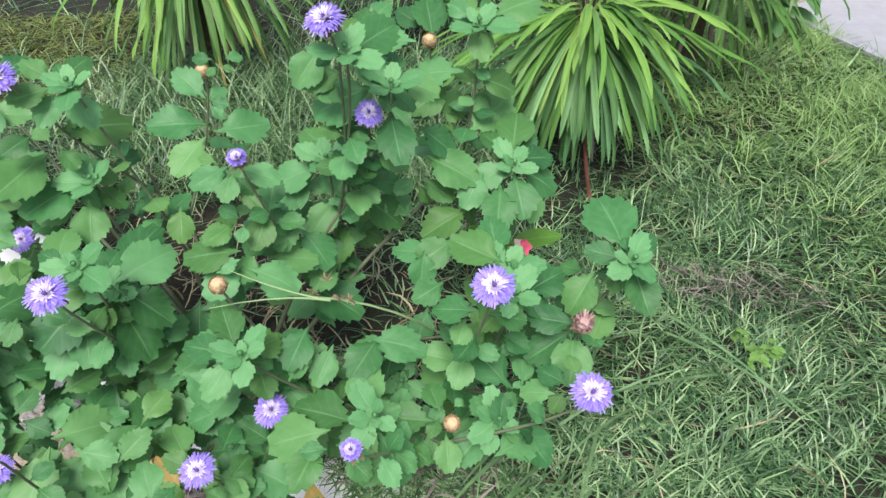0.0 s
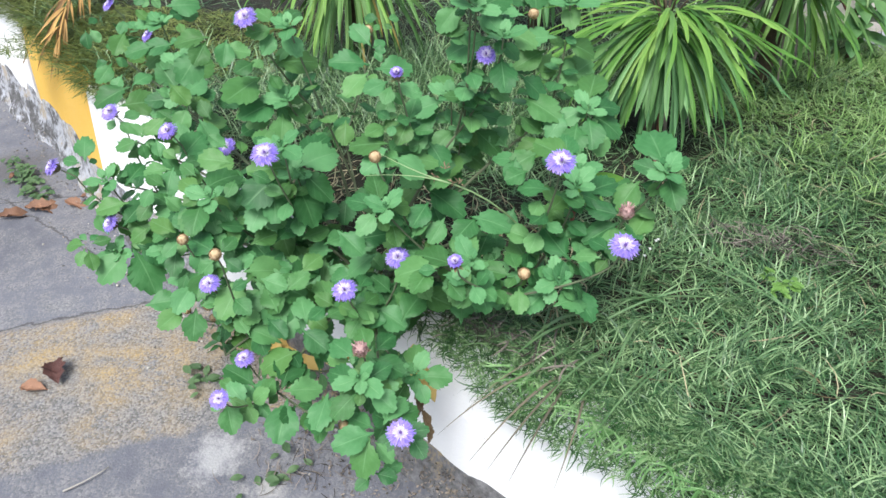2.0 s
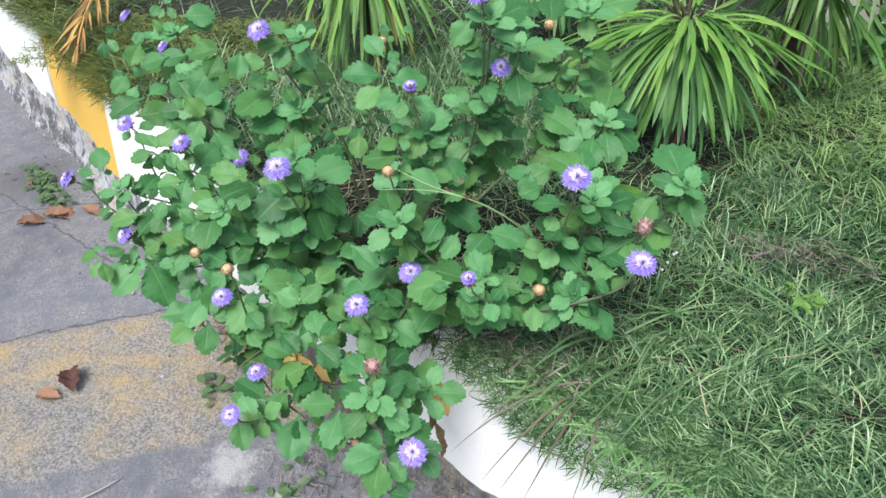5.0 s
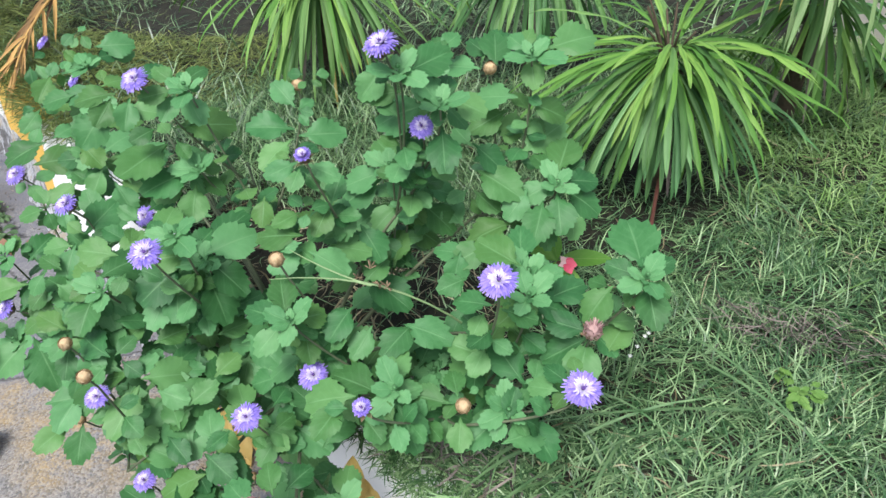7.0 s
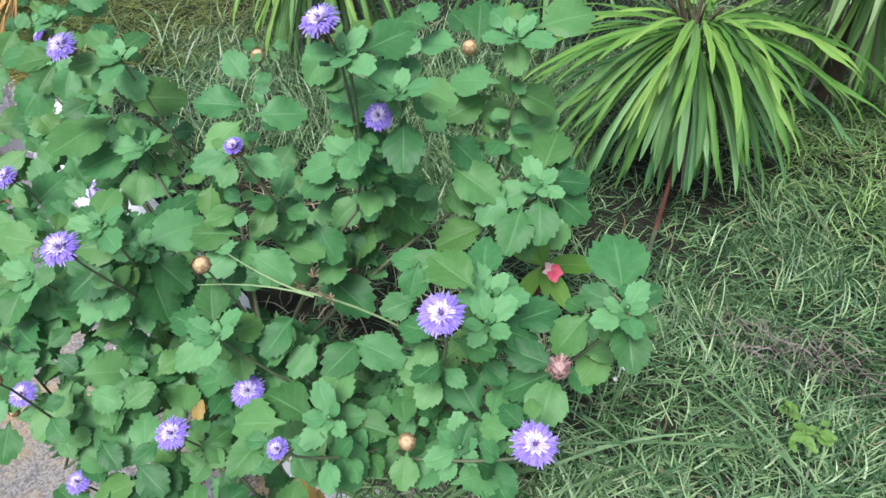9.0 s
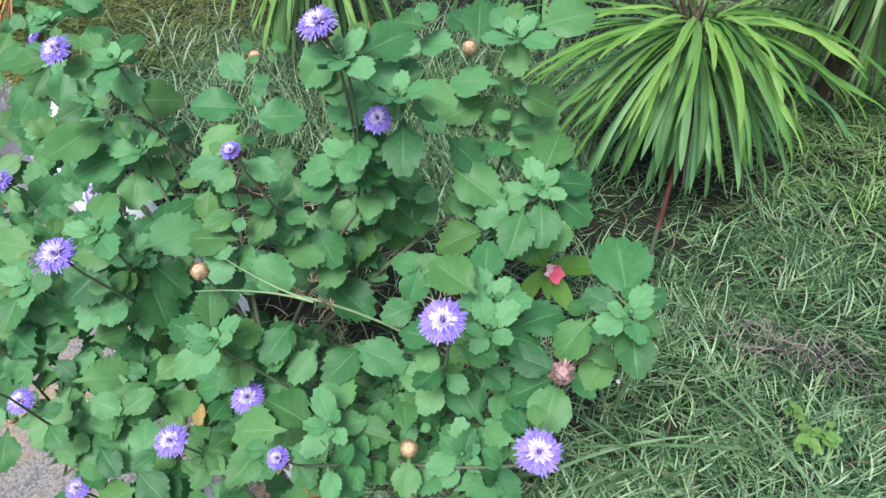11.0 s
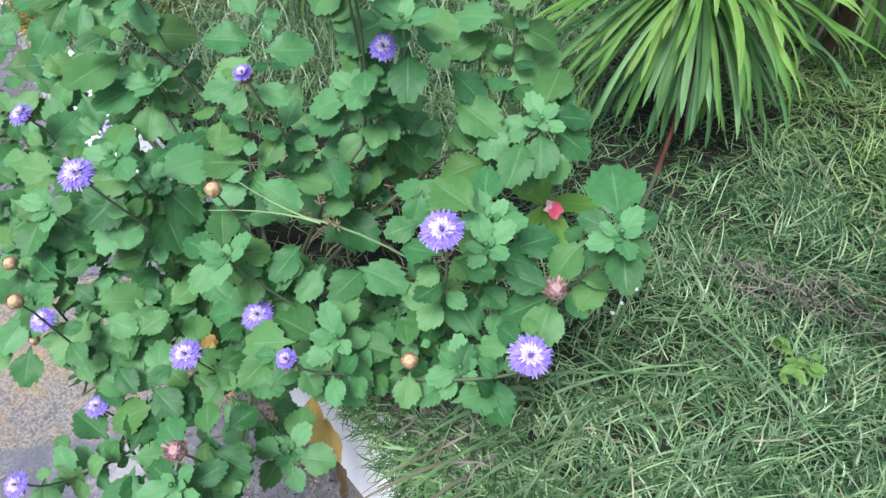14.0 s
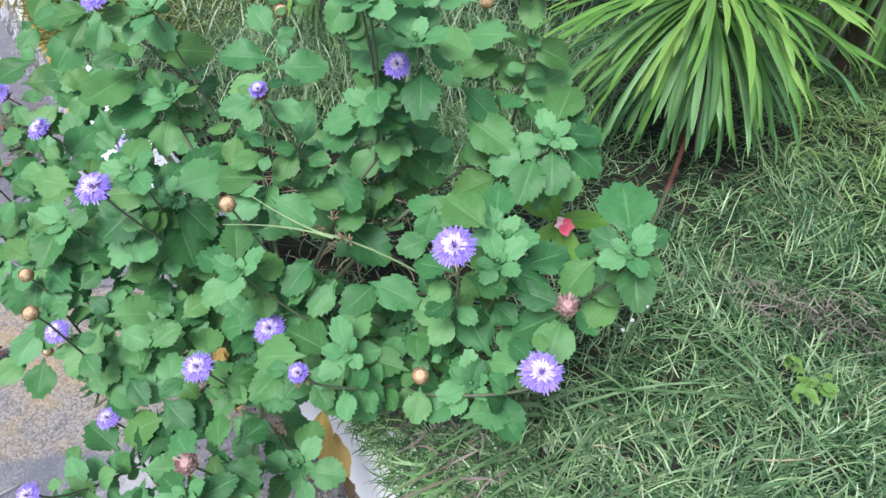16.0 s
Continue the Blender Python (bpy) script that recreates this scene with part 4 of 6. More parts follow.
def flower_meshes(seed, open_=1.0):
    cup = join(core(0.42, -0.32, 0.75), scale_ball(0.46, 3, 11, seed, 0.8), leafy_bracts(7, 0.8, seed + 5))
    cup = ([(x, y, z - 0.1) for x, y, z in cup[0]], cup[1])
    outer = join(floret_ring(26, 0.3, 0.97 * open_, 0.0, 0.02 + 0.5 * (1 - open_), 0.05, 3, seed, 0.14),
                 floret_ring(22, 0.28, 0.86 * open_, 0.08, 0.2 + 0.5 * (1 - open_), 0.05, 3, seed + 1, 0.1),
                 floret_ring(16, 0.24, 0.7 * open_, 0.12, 0.32 + 0.4 * (1 - open_), 0.04, 3, seed + 2, 0.2))
    inner = join(floret_ring(17, 0.12, 0.5 * open_, 0.1, 0.38 + 0.3 * (1 - open_), 0.046, 2, seed + 3, 0.25), floret_ring(13, 0.08, 0.34, 0.1, 0.42, 0.055, 2, seed + 4, 0.2))
    mid = join(core(0.11, 0.26, 1.0, 8, 4), floret_ring(6, 0.03, 0.15, 0.27, 0.5, 0.024, 1, seed + 6, 0.3))
    return (mesh_of("flower_head", *cup, BRACT, False), mesh_of("fringe", *outer, PURPLE, False), mesh_of("pale_ring", *inner, LILAC, False), mesh_of("centre", *mid, VIOLET, False))


FLOWERS = [flower_meshes(100 + 10 * s) for s in range(4)]
HALF = [flower_meshes(200 + 10 * s, 0.7) for s in range(2)]
SPENT = [mesh_of("spent_head", *join(core(0.8, 0, 0.95), scale_ball(0.86, 6, 13, 300 + s, 1.35, 0.3)), TAN, False) for s in range(2)]
FADED = mesh_of("faded_head", *join(core(0.6, 0, 0.9), scale_ball(0.8, 4, 11, 320, 1.0, 0.5), floret_ring(14, 0.3, 0.7, 0.3, 0.9, 0.06, 2, 321, 0.3)), ROSE, False)
SPENT_CUP = mesh_of("bract_cup", *leafy_bracts(7, 0.95, 330), BRACT, False)
BUD = mesh_of("flower_bud", *join(core(0.7, 0, 1.0), scale_ball(0.8, 5, 9, 340, 1.3, 0.4)), YOUNG, False)
for me in (BUD,):
    me.uv_layers.new(name="UVMap")


def sprig(x, y, z, head, size=0.028, face=(0, 0, 0)):
    """A shoot from one of the branches to a head at x, y, z."""
    tip = Vector((x, y, z))
    TIPS.append(tip)
    out = Vector((tip.x - BASE.x, tip.y - BASE.y, 0))
    want = tip - out * 0.16 - Vector((0, 0, 0.12))
    start = min((p for b in BRANCHES for p in b[2:]), key=lambda p: (p - want).length + R.uniform(0, 0.07))
    mid = start.lerp(tip, 0.68) + out * 0.03 + Vector((0, 0.015, -0.035))
    axis0 = (tip - mid).normalized()
    axis = (axis0 * 0.5 + Vector((0, -0.28, 0.75)) + Vector(face)).normalized()
    end = tip - axis * size * 0.42
    pts = curve_points(start, mid, end - axis * 0.02, 10) + [end]
    part("stem", mesh_of("stem", *tube(pts, 0.0015, 0.001), STEM), shrub)
    turn = R.uniform(0, 3.14)
    for i in range(2, 7):
        way = (pts[i + 1] - pts[i - 1]).normalized()
        turn += 1.4
        side = frame_at(Vector(), way.orthogonal(), way).to_3x3() @ Vector((math.cos(turn), math.sin(turn), 0))
        for k in (1, -1):
            if R.random() < 0.66:
                INNER.append((pts[i], side * k + way * 0.35 + Vector((0, 0, -0.1)), way * 0.5 + Vector((R.uniform(-0.2, 0.2), -0.25, 0.6)), R.uniform(0.02, 0.034)))
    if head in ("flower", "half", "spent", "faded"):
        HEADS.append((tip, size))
    m = frame_at(tip, axis.orthogonal(), axis)
    spin = pose(0, 0, 0, 0, 0, R.uniform(0, 360))
    if head in ("flower", "half"):
        cup, outer, inner, mid_ = R.choice(FLOWERS if head == "flower" else HALF)
        mm = m @ spin @ Matrix.Scale(size * 0.5, 4)
        h = part("flower_head", cup, shrub, mm, "purple button flower head with a pale centre")
        for nm, me in (("fringe", outer), ("pale_ring", inner), ("centre", mid_)):
            part(nm, me, h, mm)
    elif head in ("spent", "faded"):
        mm = m @ spin @ Matrix.Scale(size * 0.5, 4)
        h = part("spent_head" if head == "spent" else "faded_head", R.choice(SPENT) if head == "spent" else FADED, shrub, mm, "round tan seed head" if head == "spent" else "withered pinkish flower head")
        part("bract_cup", SPENT_CUP, h, mm)
    elif head == "young":
        for i in range(7):
            a = 2.4 * i + R.uniform(0, 0.6)
            d = axis * (0.9 - 0.11 * i) + (m @ spin).to_3x3() @ Vector((math.cos(a), math.sin(a), 0))
            part("young_leaf", YOUNGS[i % 3], shrub, frame_at(end, d, axis) @ Matrix.Scale((0.009 + 0.0035 * i) * R.uniform(0.85, 1.2), 4))
        part("flower_bud", BUD, shrub, m @ Matrix.Scale(0.0026, 4))


def build_shrub():
    # open flowers
    for x, y, z, s in ((-0.278, 0.355, 0.261, 0.031), (0.034, 0.326, 0.294, 0.03), (0.102, 0.291, 0.225, 0.03), (-0.134, 0.332, 0.151, 0.028), (-0.187, 0.292, 0.131, 0.028)):
        sprig(x, y, z, "flower", s)
    for x, y, z, s in ((-0.360, 0.312, 0.102, 0.026), (-0.326, 0.285, 0.005, 0.025), (-0.299, 0.175, 0.069, 0.022), (-0.099, 0.149, 0.083, 0.028)):
        sprig(x, y, z, "flower", s)
    sprig(-0.054, 0.482, 0.33, "flower", 0.024, face=(0.1, -0.45, 0.2))
    for x, y, z, f in ((-0.333, 0.492, 0.356, (-0.1, -0.2, 0)), (-0.075, 0.449, 0.420, (-0.2, 0, 0)), (-0.424, 0.547, 0.146, (-0.3, -0.5, 0)), (-0.469, 0.488, 0.201, (-0.3, -0.2, 0.2)), (-0.600, 0.566, 0.179, (-0.2, -0.4, 0))):
        sprig(x, y, z, "flower", 0.028, face=f)
    for x, y, z in ((-0.614, 0.437, 0.167), (-0.550, 0.422, 0.091), (-0.626, 0.756, 0.216), (-0.763, 0.880, 0.216)):
        sprig(x, y, z, "flower", 0.027, face=(-0.7, -0.2, -0.1))
    for x, y, z in ((-0.059, 0.254, 0.219), (-0.142, 0.415, 0.334)):
        sprig(x, y, z, "half", 0.021)
    # seed heads
    for x, y, z in ((0.008, 0.310, 0.163), (-0.158, 0.359, 0.265), (-0.395, 0.339, 0.145), (-0.371, 0.312, 0.066), (-0.544, 0.642, 0.156), (-0.321, 0.278, 0.180), (-0.219, 0.603, 0.304), (-0.006, 0.591, 0.339)):
        sprig(x, y, z, "spent", 0.015)
    for x, y, z in ((-0.170, 0.183, 0.037), (-0.384, 0.335, 0.020), (-0.408, 0.321, 0.044), (-0.235, 0.331, -0.037)):
        sprig(x, y, z, "spent", 0.012)
    for x, y, z in ((0.110, 0.362, 0.216), (-0.150, 0.210, 0.130)):
        sprig(x, y, z, "faded", 0.019)
    # young leafy tips with no flower yet
    for x, y, z in ((0.071, 0.528, 0.252), (0.150, 0.394, 0.256), (-0.143, 0.327, 0.229), (0.036, 0.568, 0.369), (-0.285, 0.495, 0.354), (-0.539, 0.667, 0.216), (-0.150, 0.192, 0.110), (-0.064, 0.453, 0.401), (-0.035, 0.475, 0.362)):
        sprig(x, y, z, "young", 0.02)
    for x, y, z in ((0.053, 0.392, 0.251), (0.055, 0.368, 0.246), (0.046, 0.321, 0.152), (-0.087, 0.525, 0.219), (-0.099, 0.521, 0.264), (-0.307, 0.509, 0.252), (-0.278, 0.426, 0.197), (-0.277, 0.395, 0.254), (-0.379, 0.391, 0.176), (-0.034, 0.389, 0.113)):
        sprig(x, y, z, "young", 0.02)
    for x, y, z in ((-0.049, 0.305, 0.183), (-0.111, 0.281, 0.017), (-0.553, 0.412, 0.052), (-0.604, 0.762, 0.242), (-0.455, 0.386, 0.090), (-0.392, 0.483, 0.124), (-0.574, 0.471, 0.133), (-0.69, 0.83, 0.2)):
        sprig(x, y, z, "young", 0.02)
    # the leaves of the shoots
    spray(0.033, 0.334, 0.275, (-6, 14, -28, 171, 0, -17, 30), (-30, 40, -24, -139, 2, -31, 25), (1, 19, -36, 3, -16, 20, 29), (14, 43, -9, 155, 15, -13, 40), (-14, 27, -50, -105, -9, -17, 21))
    spray(0.049, 0.395, 0.250, (-3, 5, -2, 98, 21, 1, 37), (2, 8, -6, 37, -3, 16, 23), (0, 17, -23, -21, -18, 31, 18), (-8, 18, -18, 149, 18, -18, 24))
    spray(0.055, 0.372, 0.241, (0, 4, -8, 45, 8, 16, 13), (-2, 4, -8, -125, -14, -16, 14), (1, 13, -21, 16, -22, 18, 38), (-3, 8, -6, 126, 26, -1, 11), (2, -1, -8, -61, -39, -1, 11))
    spray(0.085, 0.386, 0.233, (-18, 11, -22, 32, 14, 11, 38), (1, 25, -31, -140, -26, -6, 18))
    spray(0.126, 0.404, 0.233, (0, 7, -8, -131, -26, -7, 35), (2, 14, -17, -14, 0, 29, 18), (2, 27, -34, -73, -14, 18, 18), (0, 32, -33, 149, -4, -23, 20))
    spray(0.150, 0.399, 0.250, (-1, 13, -6, 104, 19, -7, 53), (4, 9, -6, 39, 14, 24, 24), (-3, 10, -10, 162, 5, -30, 28), (2, 3, -11, -78, -14, 5, 37), (7, 17, -21, -27, -16, 20, 19), (-1, 16, -25, -116, -15, 3, 23), (-1, 9, -3, 97, 24, -3, 13))
    spray(0.116, 0.367, 0.209, (-8, 5, -5, 170, 6, -22, 36), (-8, 11, -22, -98, -9, -4, 38), (9, 13, -41, 62, 16, 5, 38), (-44, 22, -30, -133, -12, -13, 26), (-8, 12, -19, -159, -27, -18, 41))
    spray(0.102, 0.304, 0.220, (-16, 15, -34, 168, -3, -23, 24), (-8, 15, -24, 146, 11, -14, 23), (-3, 12, -10, 103, 16, 4, 17), (-8, 21, -39, -131, -28, -9, 17))
    spray(0.057, 0.339, 0.167, (1, 6, -11, 137, 26, -8, 46), (8, 4, -3, 82, 9, 16, 24), (0, 4, -6, 35, 0, 13, 9))
    spray(0.046, 0.323, 0.146, (-3, 6, -6, 137, 16, -16, 22), (1, 6, -6, 57, 14, 20, 23), (4, 3, -8, -40, -27, -3, 19), (-4, 0, -6, -108, -27, -1, 21), (13, 11, -17, -43, -21, 0, 41), (-9, 8, -21, -134, -17, -10, 37))
    spray(0.009, 0.309, 0.158, (-5, 11, -24, -84, -24, -10, 27), (-9, 21, -10, 110, 18, 5, 24), (-14, 13, -10, 177, 8, -19, 37), (1, 21, -3, 43, 6, 28, 9), (-10, 20, -16, -118, -3, 1, 16))
    spray(-0.034, 0.389, 0.108, (5, 3, 3, 95, 18, 1, 35), (6, 8, -2, 59, 13, 15, 12), (-10, 4, -11, 168, 13, -17, 44), (-11, 0, -13, -107, -9, -13, 29), (-2, -5, -8, -82, -25, -3, 9), (-11, 13, -16, 135, 20, -4, 23))
    spray(0.025, 0.333, 0.155, (-5, 15, -26, 117, 11, -13, 54), (-7, 37, -51, 85, 8, 7, 31))
    spray(-0.054, 0.306, 0.175, (-6, 7, -7, 88, 6, 1, 43), (-10, 4, -10, 163, 7, -7, 46), (-29, -5, -5, -172, -6, -23, 44), (-4, 13, -21, 21, 10, 8, 25), (-7, 5, -22, -90, -18, 1, 34), (4, 0, -14, -46, -30, -2, 41), (-6, 10, -26, 11, -14, 23, 14))
    spray(-0.062, 0.260, 0.211, (-26, 22, -27, -109, -3, -11, 34), (-15, 27, -39, -4, -2, 11, 25), (-10, 24, -44, -38, -17, 8, 24), (-18, 14, -23, -166, 15, -18, 16))
    spray(-0.130, 0.335, 0.205, (-13, 16, -18, -62, -29, -12, 26), (-15, 31, -30, -27, -40, 10, 30), (-11, 21, -17, 18, -21, 21, 11), (-5, 30, -57, -40, -13, 8, 31), (-3, 42, -48, -42, -36, -1, 27))
    spray(-0.146, 0.330, 0.223, (-9, 6, -6, 172, 11, -20, 31), (-8, 3, -10, -119, -18, -22, 29), (-5, 9, -5, 114, 27, 10, 36), (-2, 9, -8, 76, 1, 25, 24), (1, 8, -9, 47, -12, 29, 30), (-12, 13, -25, -32, -20, 13, 17), (-16, 17, -18, 151, 20, -7, 24), (-9, 13, -23, 9, -15, 11, 25))
    spray(-0.147, 0.413, 0.280, (-5, 6, -3, 160, 23, -25, 16), (-1, 7, -6, 38, 3, 35, 17), (-5, 34, -33, 13, -3, 25, 30), (-14, 15, -16, -124, 3, -24, 27), (-3, 5, -9, -91, -16, -12, 13), (-6, 9, -5, 81, 16, 22, 12))
    spray(-0.148, 0.403, 0.256, (-6, 6, -4, -176, 0, -20, 41), (-10, 9, -22, -121, 4, -24, 32), (-2, 2, -18, -12, -14, 19, 37), (3, 37, -40, 11, -7, 18, 38), (-13, 16, -11, 154, 23, -17, 27), (-8, 15, -21, 69, 10, 26, 21), (-18, 16, -37, -103, -29, -16, 26), (-6, 1, -8, -150, -3, -24, 18))
    spray(-0.146, 0.421, 0.328, (-9, 8, -10, -135, -6, -40, 28), (-2, 11, -13, 2, -24, 28, 28), (-10, 28, -13, 64, 0, 24, 14), (-6, 5, -14, -97, -19, -14, 21), (-9, 18, -27, -30, -25, 12, 17), (-21, 20, -15, 171, 15, -32, 13))
    spray(-0.088, 0.528, 0.214, (0, 6, -7, -38, -24, 20, 28), (-7, 1, -7, -124, -13, -27, 34), (-6, 8, 0, 169, 11, -13, 28), (14, 9, -7, -18, -28, 18, 44), (-9, 16, -40, -4, -27, 22, 44), (-15, -23, -34, -115, -21, -22, 40), (-7, 22, -13, 62, 5, 17, 18), (-14, 10, -23, -141, -23, -34, 35), (-26, 26, -27, -126, 0, -21, 40))
    spray(-0.119, 0.453, 0.176, (-8, 26, -29, -22, -15, 11, 55), (-44, 23, -1, -138, -10, -29, 35), (-18, 44, -39, -139, -16, -20, 33), (-1, 59, -10, -19, -3, 29, 28))
    spray(-0.103, 0.525, 0.259, (-7, 7, -3, 149, 24, -20, 13), (3, 22, -12, 136, 31, -7, 34), (-6, 7, -13, -161, -12, -30, 41), (11, 20, -21, 44, 26, 19, 28), (1, 6, -6, -21, -19, 30, 14), (-12, 15, -27, -145, -19, -27, 44))
    spray(-0.037, 0.483, 0.356, (-3, 11, -10, -85, -33, 3, 17), (-2, 15, -32, -76, -28, 1, 44), (-13, 16, -12, -163, -9, -30, 46), (-33, 7, 5, -168, -8, -35, 32), (1, 12, -4, 84, 33, 19, 24), (3, 19, -6, 3, -18, 28, 35), (-30, 8, 12, 20, -29, 38, 30), (-16, 39, -27, -133, -26, -27, 25), (-4, 45, -29, -24, -24, 17, 25))
    spray(-0.068, 0.460, 0.394, (-19, 31, -13, -128, -34, -44, 30), (-9, 13, -1, 117, 38, -11, 18), (2, 15, 1, 69, 27, 21, 17), (6, 17, -9, 48, 7, 47, 42), (-1, 32, -25, -6, -14, 31, 35), (-7, 10, -8, -135, -14, -20, 14), (-2, 11, -8, -40, -33, 18, 8), (-19, 37, -25, -123, -16, -34, 20))
    spray(-0.009, 0.592, 0.339, (-9, 16, -9, 172, 3, -23, 36), (-35, 8, 10, 169, 10, -33, 32), (6, 20, -9, 96, 38, 13, 40), (-36, -14, 12, -118, -24, -31, 18), (-1, 39, -7, 150, 25, -31, 31), (-51, 11, 12, 48, 20, 28, 26), (-7, 43, 1, 46, 15, 35, 32))
    spray(0.035, 0.575, 0.366, (-1, 6, -7, -73, -44, 16, 30), (-5, 8, -3, 147, 21, -45, 22), (2, 12, -3, 44, 22, 39, 18), (13, 12, -4, 29, 12, 34, 49), (-10, 25, -9, 67, 40, 19, 21), (4, 38, -26, 143, 30, -28, 26))
    spray(0.029, 0.569, 0.320, (-5, 8, -4, 171, -3, -28, 44), (6, 5, -8, 5, -18, 34, 38), (4, 7, -2, -30, -11, 28, 15), (1, -4, -62, 43, 18, 41, 55), (-16, 27, -29, -146, -13, -27, 40), (-9, 49, -38, -98, -32, -24, 36), (0, 30, -41, -31, -11, 33, 24))
    spray(0.071, 0.532, 0.248, (-1, 12, 1, 79, 35, 1, 42), (-8, 12, 2, 135, 24, -9, 27), (-6, 2, -3, -152, -18, -31, 31), (5, 9, -3, 24, -11, 29, 36), (0, -5, -9, -80, -23, 7, 40), (7, 13, -18, -11, -19, 27, 39), (16, 0, -29, -80, -37, 9, 29), (6, 23, -6, 40, 23, 23, 23), (-4, 2, -6, -121, -15, -20, 12), (1, 11, -2, 89, 30, -7, 9), (20, 28, -31, 62, 30, 2, 29))
    spray(0.046, 0.508, 0.250, (-4, 16, -7, -117, -19, -24, 33), (12, 9, -15, -96, -22, -8, 45), (-16, -1, -37, -156, -11, -15, 45), (-3, 40, -22, -174, -12, -34, 26), (14, 21, -50, -73, -27, -9, 28))
    spray(-0.009, 0.524, 0.269, (-8, 16, 14, -10, -37, 24, 41), (-3, 7, -13, -26, -5, 20, 47), (-5, 5, -36, -33, -18, 19, 32), (-12, 40, -5, 140, 23, -32, 28), (-11, 8, -38, -140, -11, -23, 23), (-9, 12, -51, -42, -30, 14, 16), (-16, 4, -84, 133, 19, -23, 36))
    spray(0.025, 0.392, 0.271, (-12, 49, -36, -144, -11, -29, 33), (-30, 43, -47, 176, 9, -16, 30), (-37, 37, -37, -95, -39, -21, 28), (-75, -10, -91, -119, -3, -8, 37), (-83, -13, -89, -12, 1, 17, 42), (-111, -19, -89, -113, -26, -28, 32), (-130, -14, -72, -109, -11, -13, 35))
    spray(-0.311, 0.511, 0.246, (-12, 9, -9, -125, 5, -22, 50), (-4, 9, -4, 36, -14, 32, 23), (-4, -2, -19, -78, -29, -20, 37), (-16, 17, -15, -40, -37, 6, 25), (-18, 18, -8, 144, 38, -1, 17), (-22, 11, -24, -130, -8, -22, 36), (-6, 11, -18, -1, -27, 10, 29))
    spray(-0.320, 0.512, 0.293, (-20, -4, 2, -120, -3, -39, 26), (-10, 12, -6, 25, 0, 24, 55), (-7, 5, -16, -35, -35, 6, 21), (-23, 11, -25, -109, -2, -27, 59), (-16, 11, -14, 153, 37, -14, 17), (-23, 23, -35, -6, -29, 18, 30), (-32, 21, -29, -102, -2, -33, 26), (-27, 8, -30, -141, -1, -40, 31))
    spray(-0.291, 0.501, 0.348, (-19, 17, -7, 167, 36, -20, 24), (-5, 14, -3, 68, 15, 23, 26), (-19, 12, -11, -146, -3, -38, 30), (-7, 11, -11, -41, -37, 2, 35), (-14, 24, -15, 44, -7, 41, 14), (-23, 20, -19, -103, -32, -39, 29), (-7, 10, -2, 111, 39, 15, 11))
    spray(-0.384, 0.535, 0.318, (-43, 42, -24, -157, 2, -25, 41), (-9, 19, -15, -82, -33, -26, 33), (-14, 51, -9, 56, 11, 30, 29), (-48, 40, -28, -100, -28, -39, 34), (-55, 35, -39, -110, -25, -37, 45), (-19, 19, -27, 11, -11, 31, 33))
    spray(-0.298, 0.373, 0.250, (-28, 23, -17, 104, 24, 32, 18), (-10, 23, -27, 64, -4, 17, 29), (-37, 13, -23, -169, 15, -35, 34), (-14, 4, -29, -5, -15, 25, 22), (-39, 15, -48, -95, -15, -17, 21))
    spray(-0.286, 0.404, 0.244, (-15, 13, -12, 162, 27, -12, 19), (-13, 14, -12, 57, 3, 19, 16), (-34, 30, -31, 93, 27, 6, 35), (-20, 21, -24, 31, -16, 26, 19))
    spray(-0.281, 0.429, 0.193, (5, 1, 4, 43, 10, 29, 51), (11, -5, 5, -10, -41, 14, 48), (-7, 3, 2, -148, 14, -30, 43), (-16, -11, -1, -125, -17, -32, 48), (-27, -4, -16, -69, -19, -14, 49), (3, -3, -18, -43, -44, -10, 50), (-36, -16, -36, -102, -21, -17, 38), (-18, 18, -9, 144, 27, -3, 28), (3, 17, -1, 62, 24, 21, 49), (-12, 6, -15, -61, -47, -11, 27), (-11, 4, 1, 71, 21, 18, 33))
    spray(-0.382, 0.392, 0.172, (-9, 4, -4, -131, 2, -22, 21), (8, 2, 3, 54, -8, 20, 21), (-10, 17, -24, -12, -31, 10, 32), (-10, 4, -12, -86, -12, -9, 41), (7, -6, -40, 33, -15, 13, 30), (-14, 15, -10, 160, 26, -5, 19), (-15, 7, -20, -29, -28, 2, 22))
    spray(-0.394, 0.380, 0.117, (-11, 5, -13, 5, -17, 9, 28), (-24, 4, -15, -128, -11, -26, 23), (-3, 12, -41, 69, 8, 12, 25), (18, -10, -45, 163, 19, -3, 39), (26, 7, -44, 57, 3, 24, 30), (-18, -12, -53, -144, 11, -22, 30))
    spray(-0.327, 0.341, 0.099, (-6, 3, -3, 31, -9, 25, 47), (18, 7, -14, -1, -20, 16, 49), (16, 5, -22, -80, -28, -4, 44), (-7, -1, -8, -100, -22, -14, 51), (-34, 13, -7, 179, 18, -19, 39), (-49, -4, 2, -89, -19, -27, 35), (21, 10, -36, -53, -13, -8, 61), (50, 22, -34, 77, 12, 12, 44), (58, 23, -33, -6, -35, 16, 28), (99, 6, -43, 123, 14, 10, 35), (-16, 19, -13, 73, 14, 27, 27), (-7, 5, -28, -99, -20, -26, 29))
    spray(-0.327, 0.341, 0.099, (3, 39, -25, 72, -2, 17, 35), (3, 63, -35, 144, 22, -5, 37))
    spray(-0.189, 0.285, 0.122, (-26, 15, -27, -116, 4, -25, 24), (-1, 7, -21, -19, -11, 2, 16), (19, 16, -19, 62, -2, 26, 23), (1, 27, -34, -2, -12, 9, 29), (7, 43, -21, 78, 7, 20, 24))
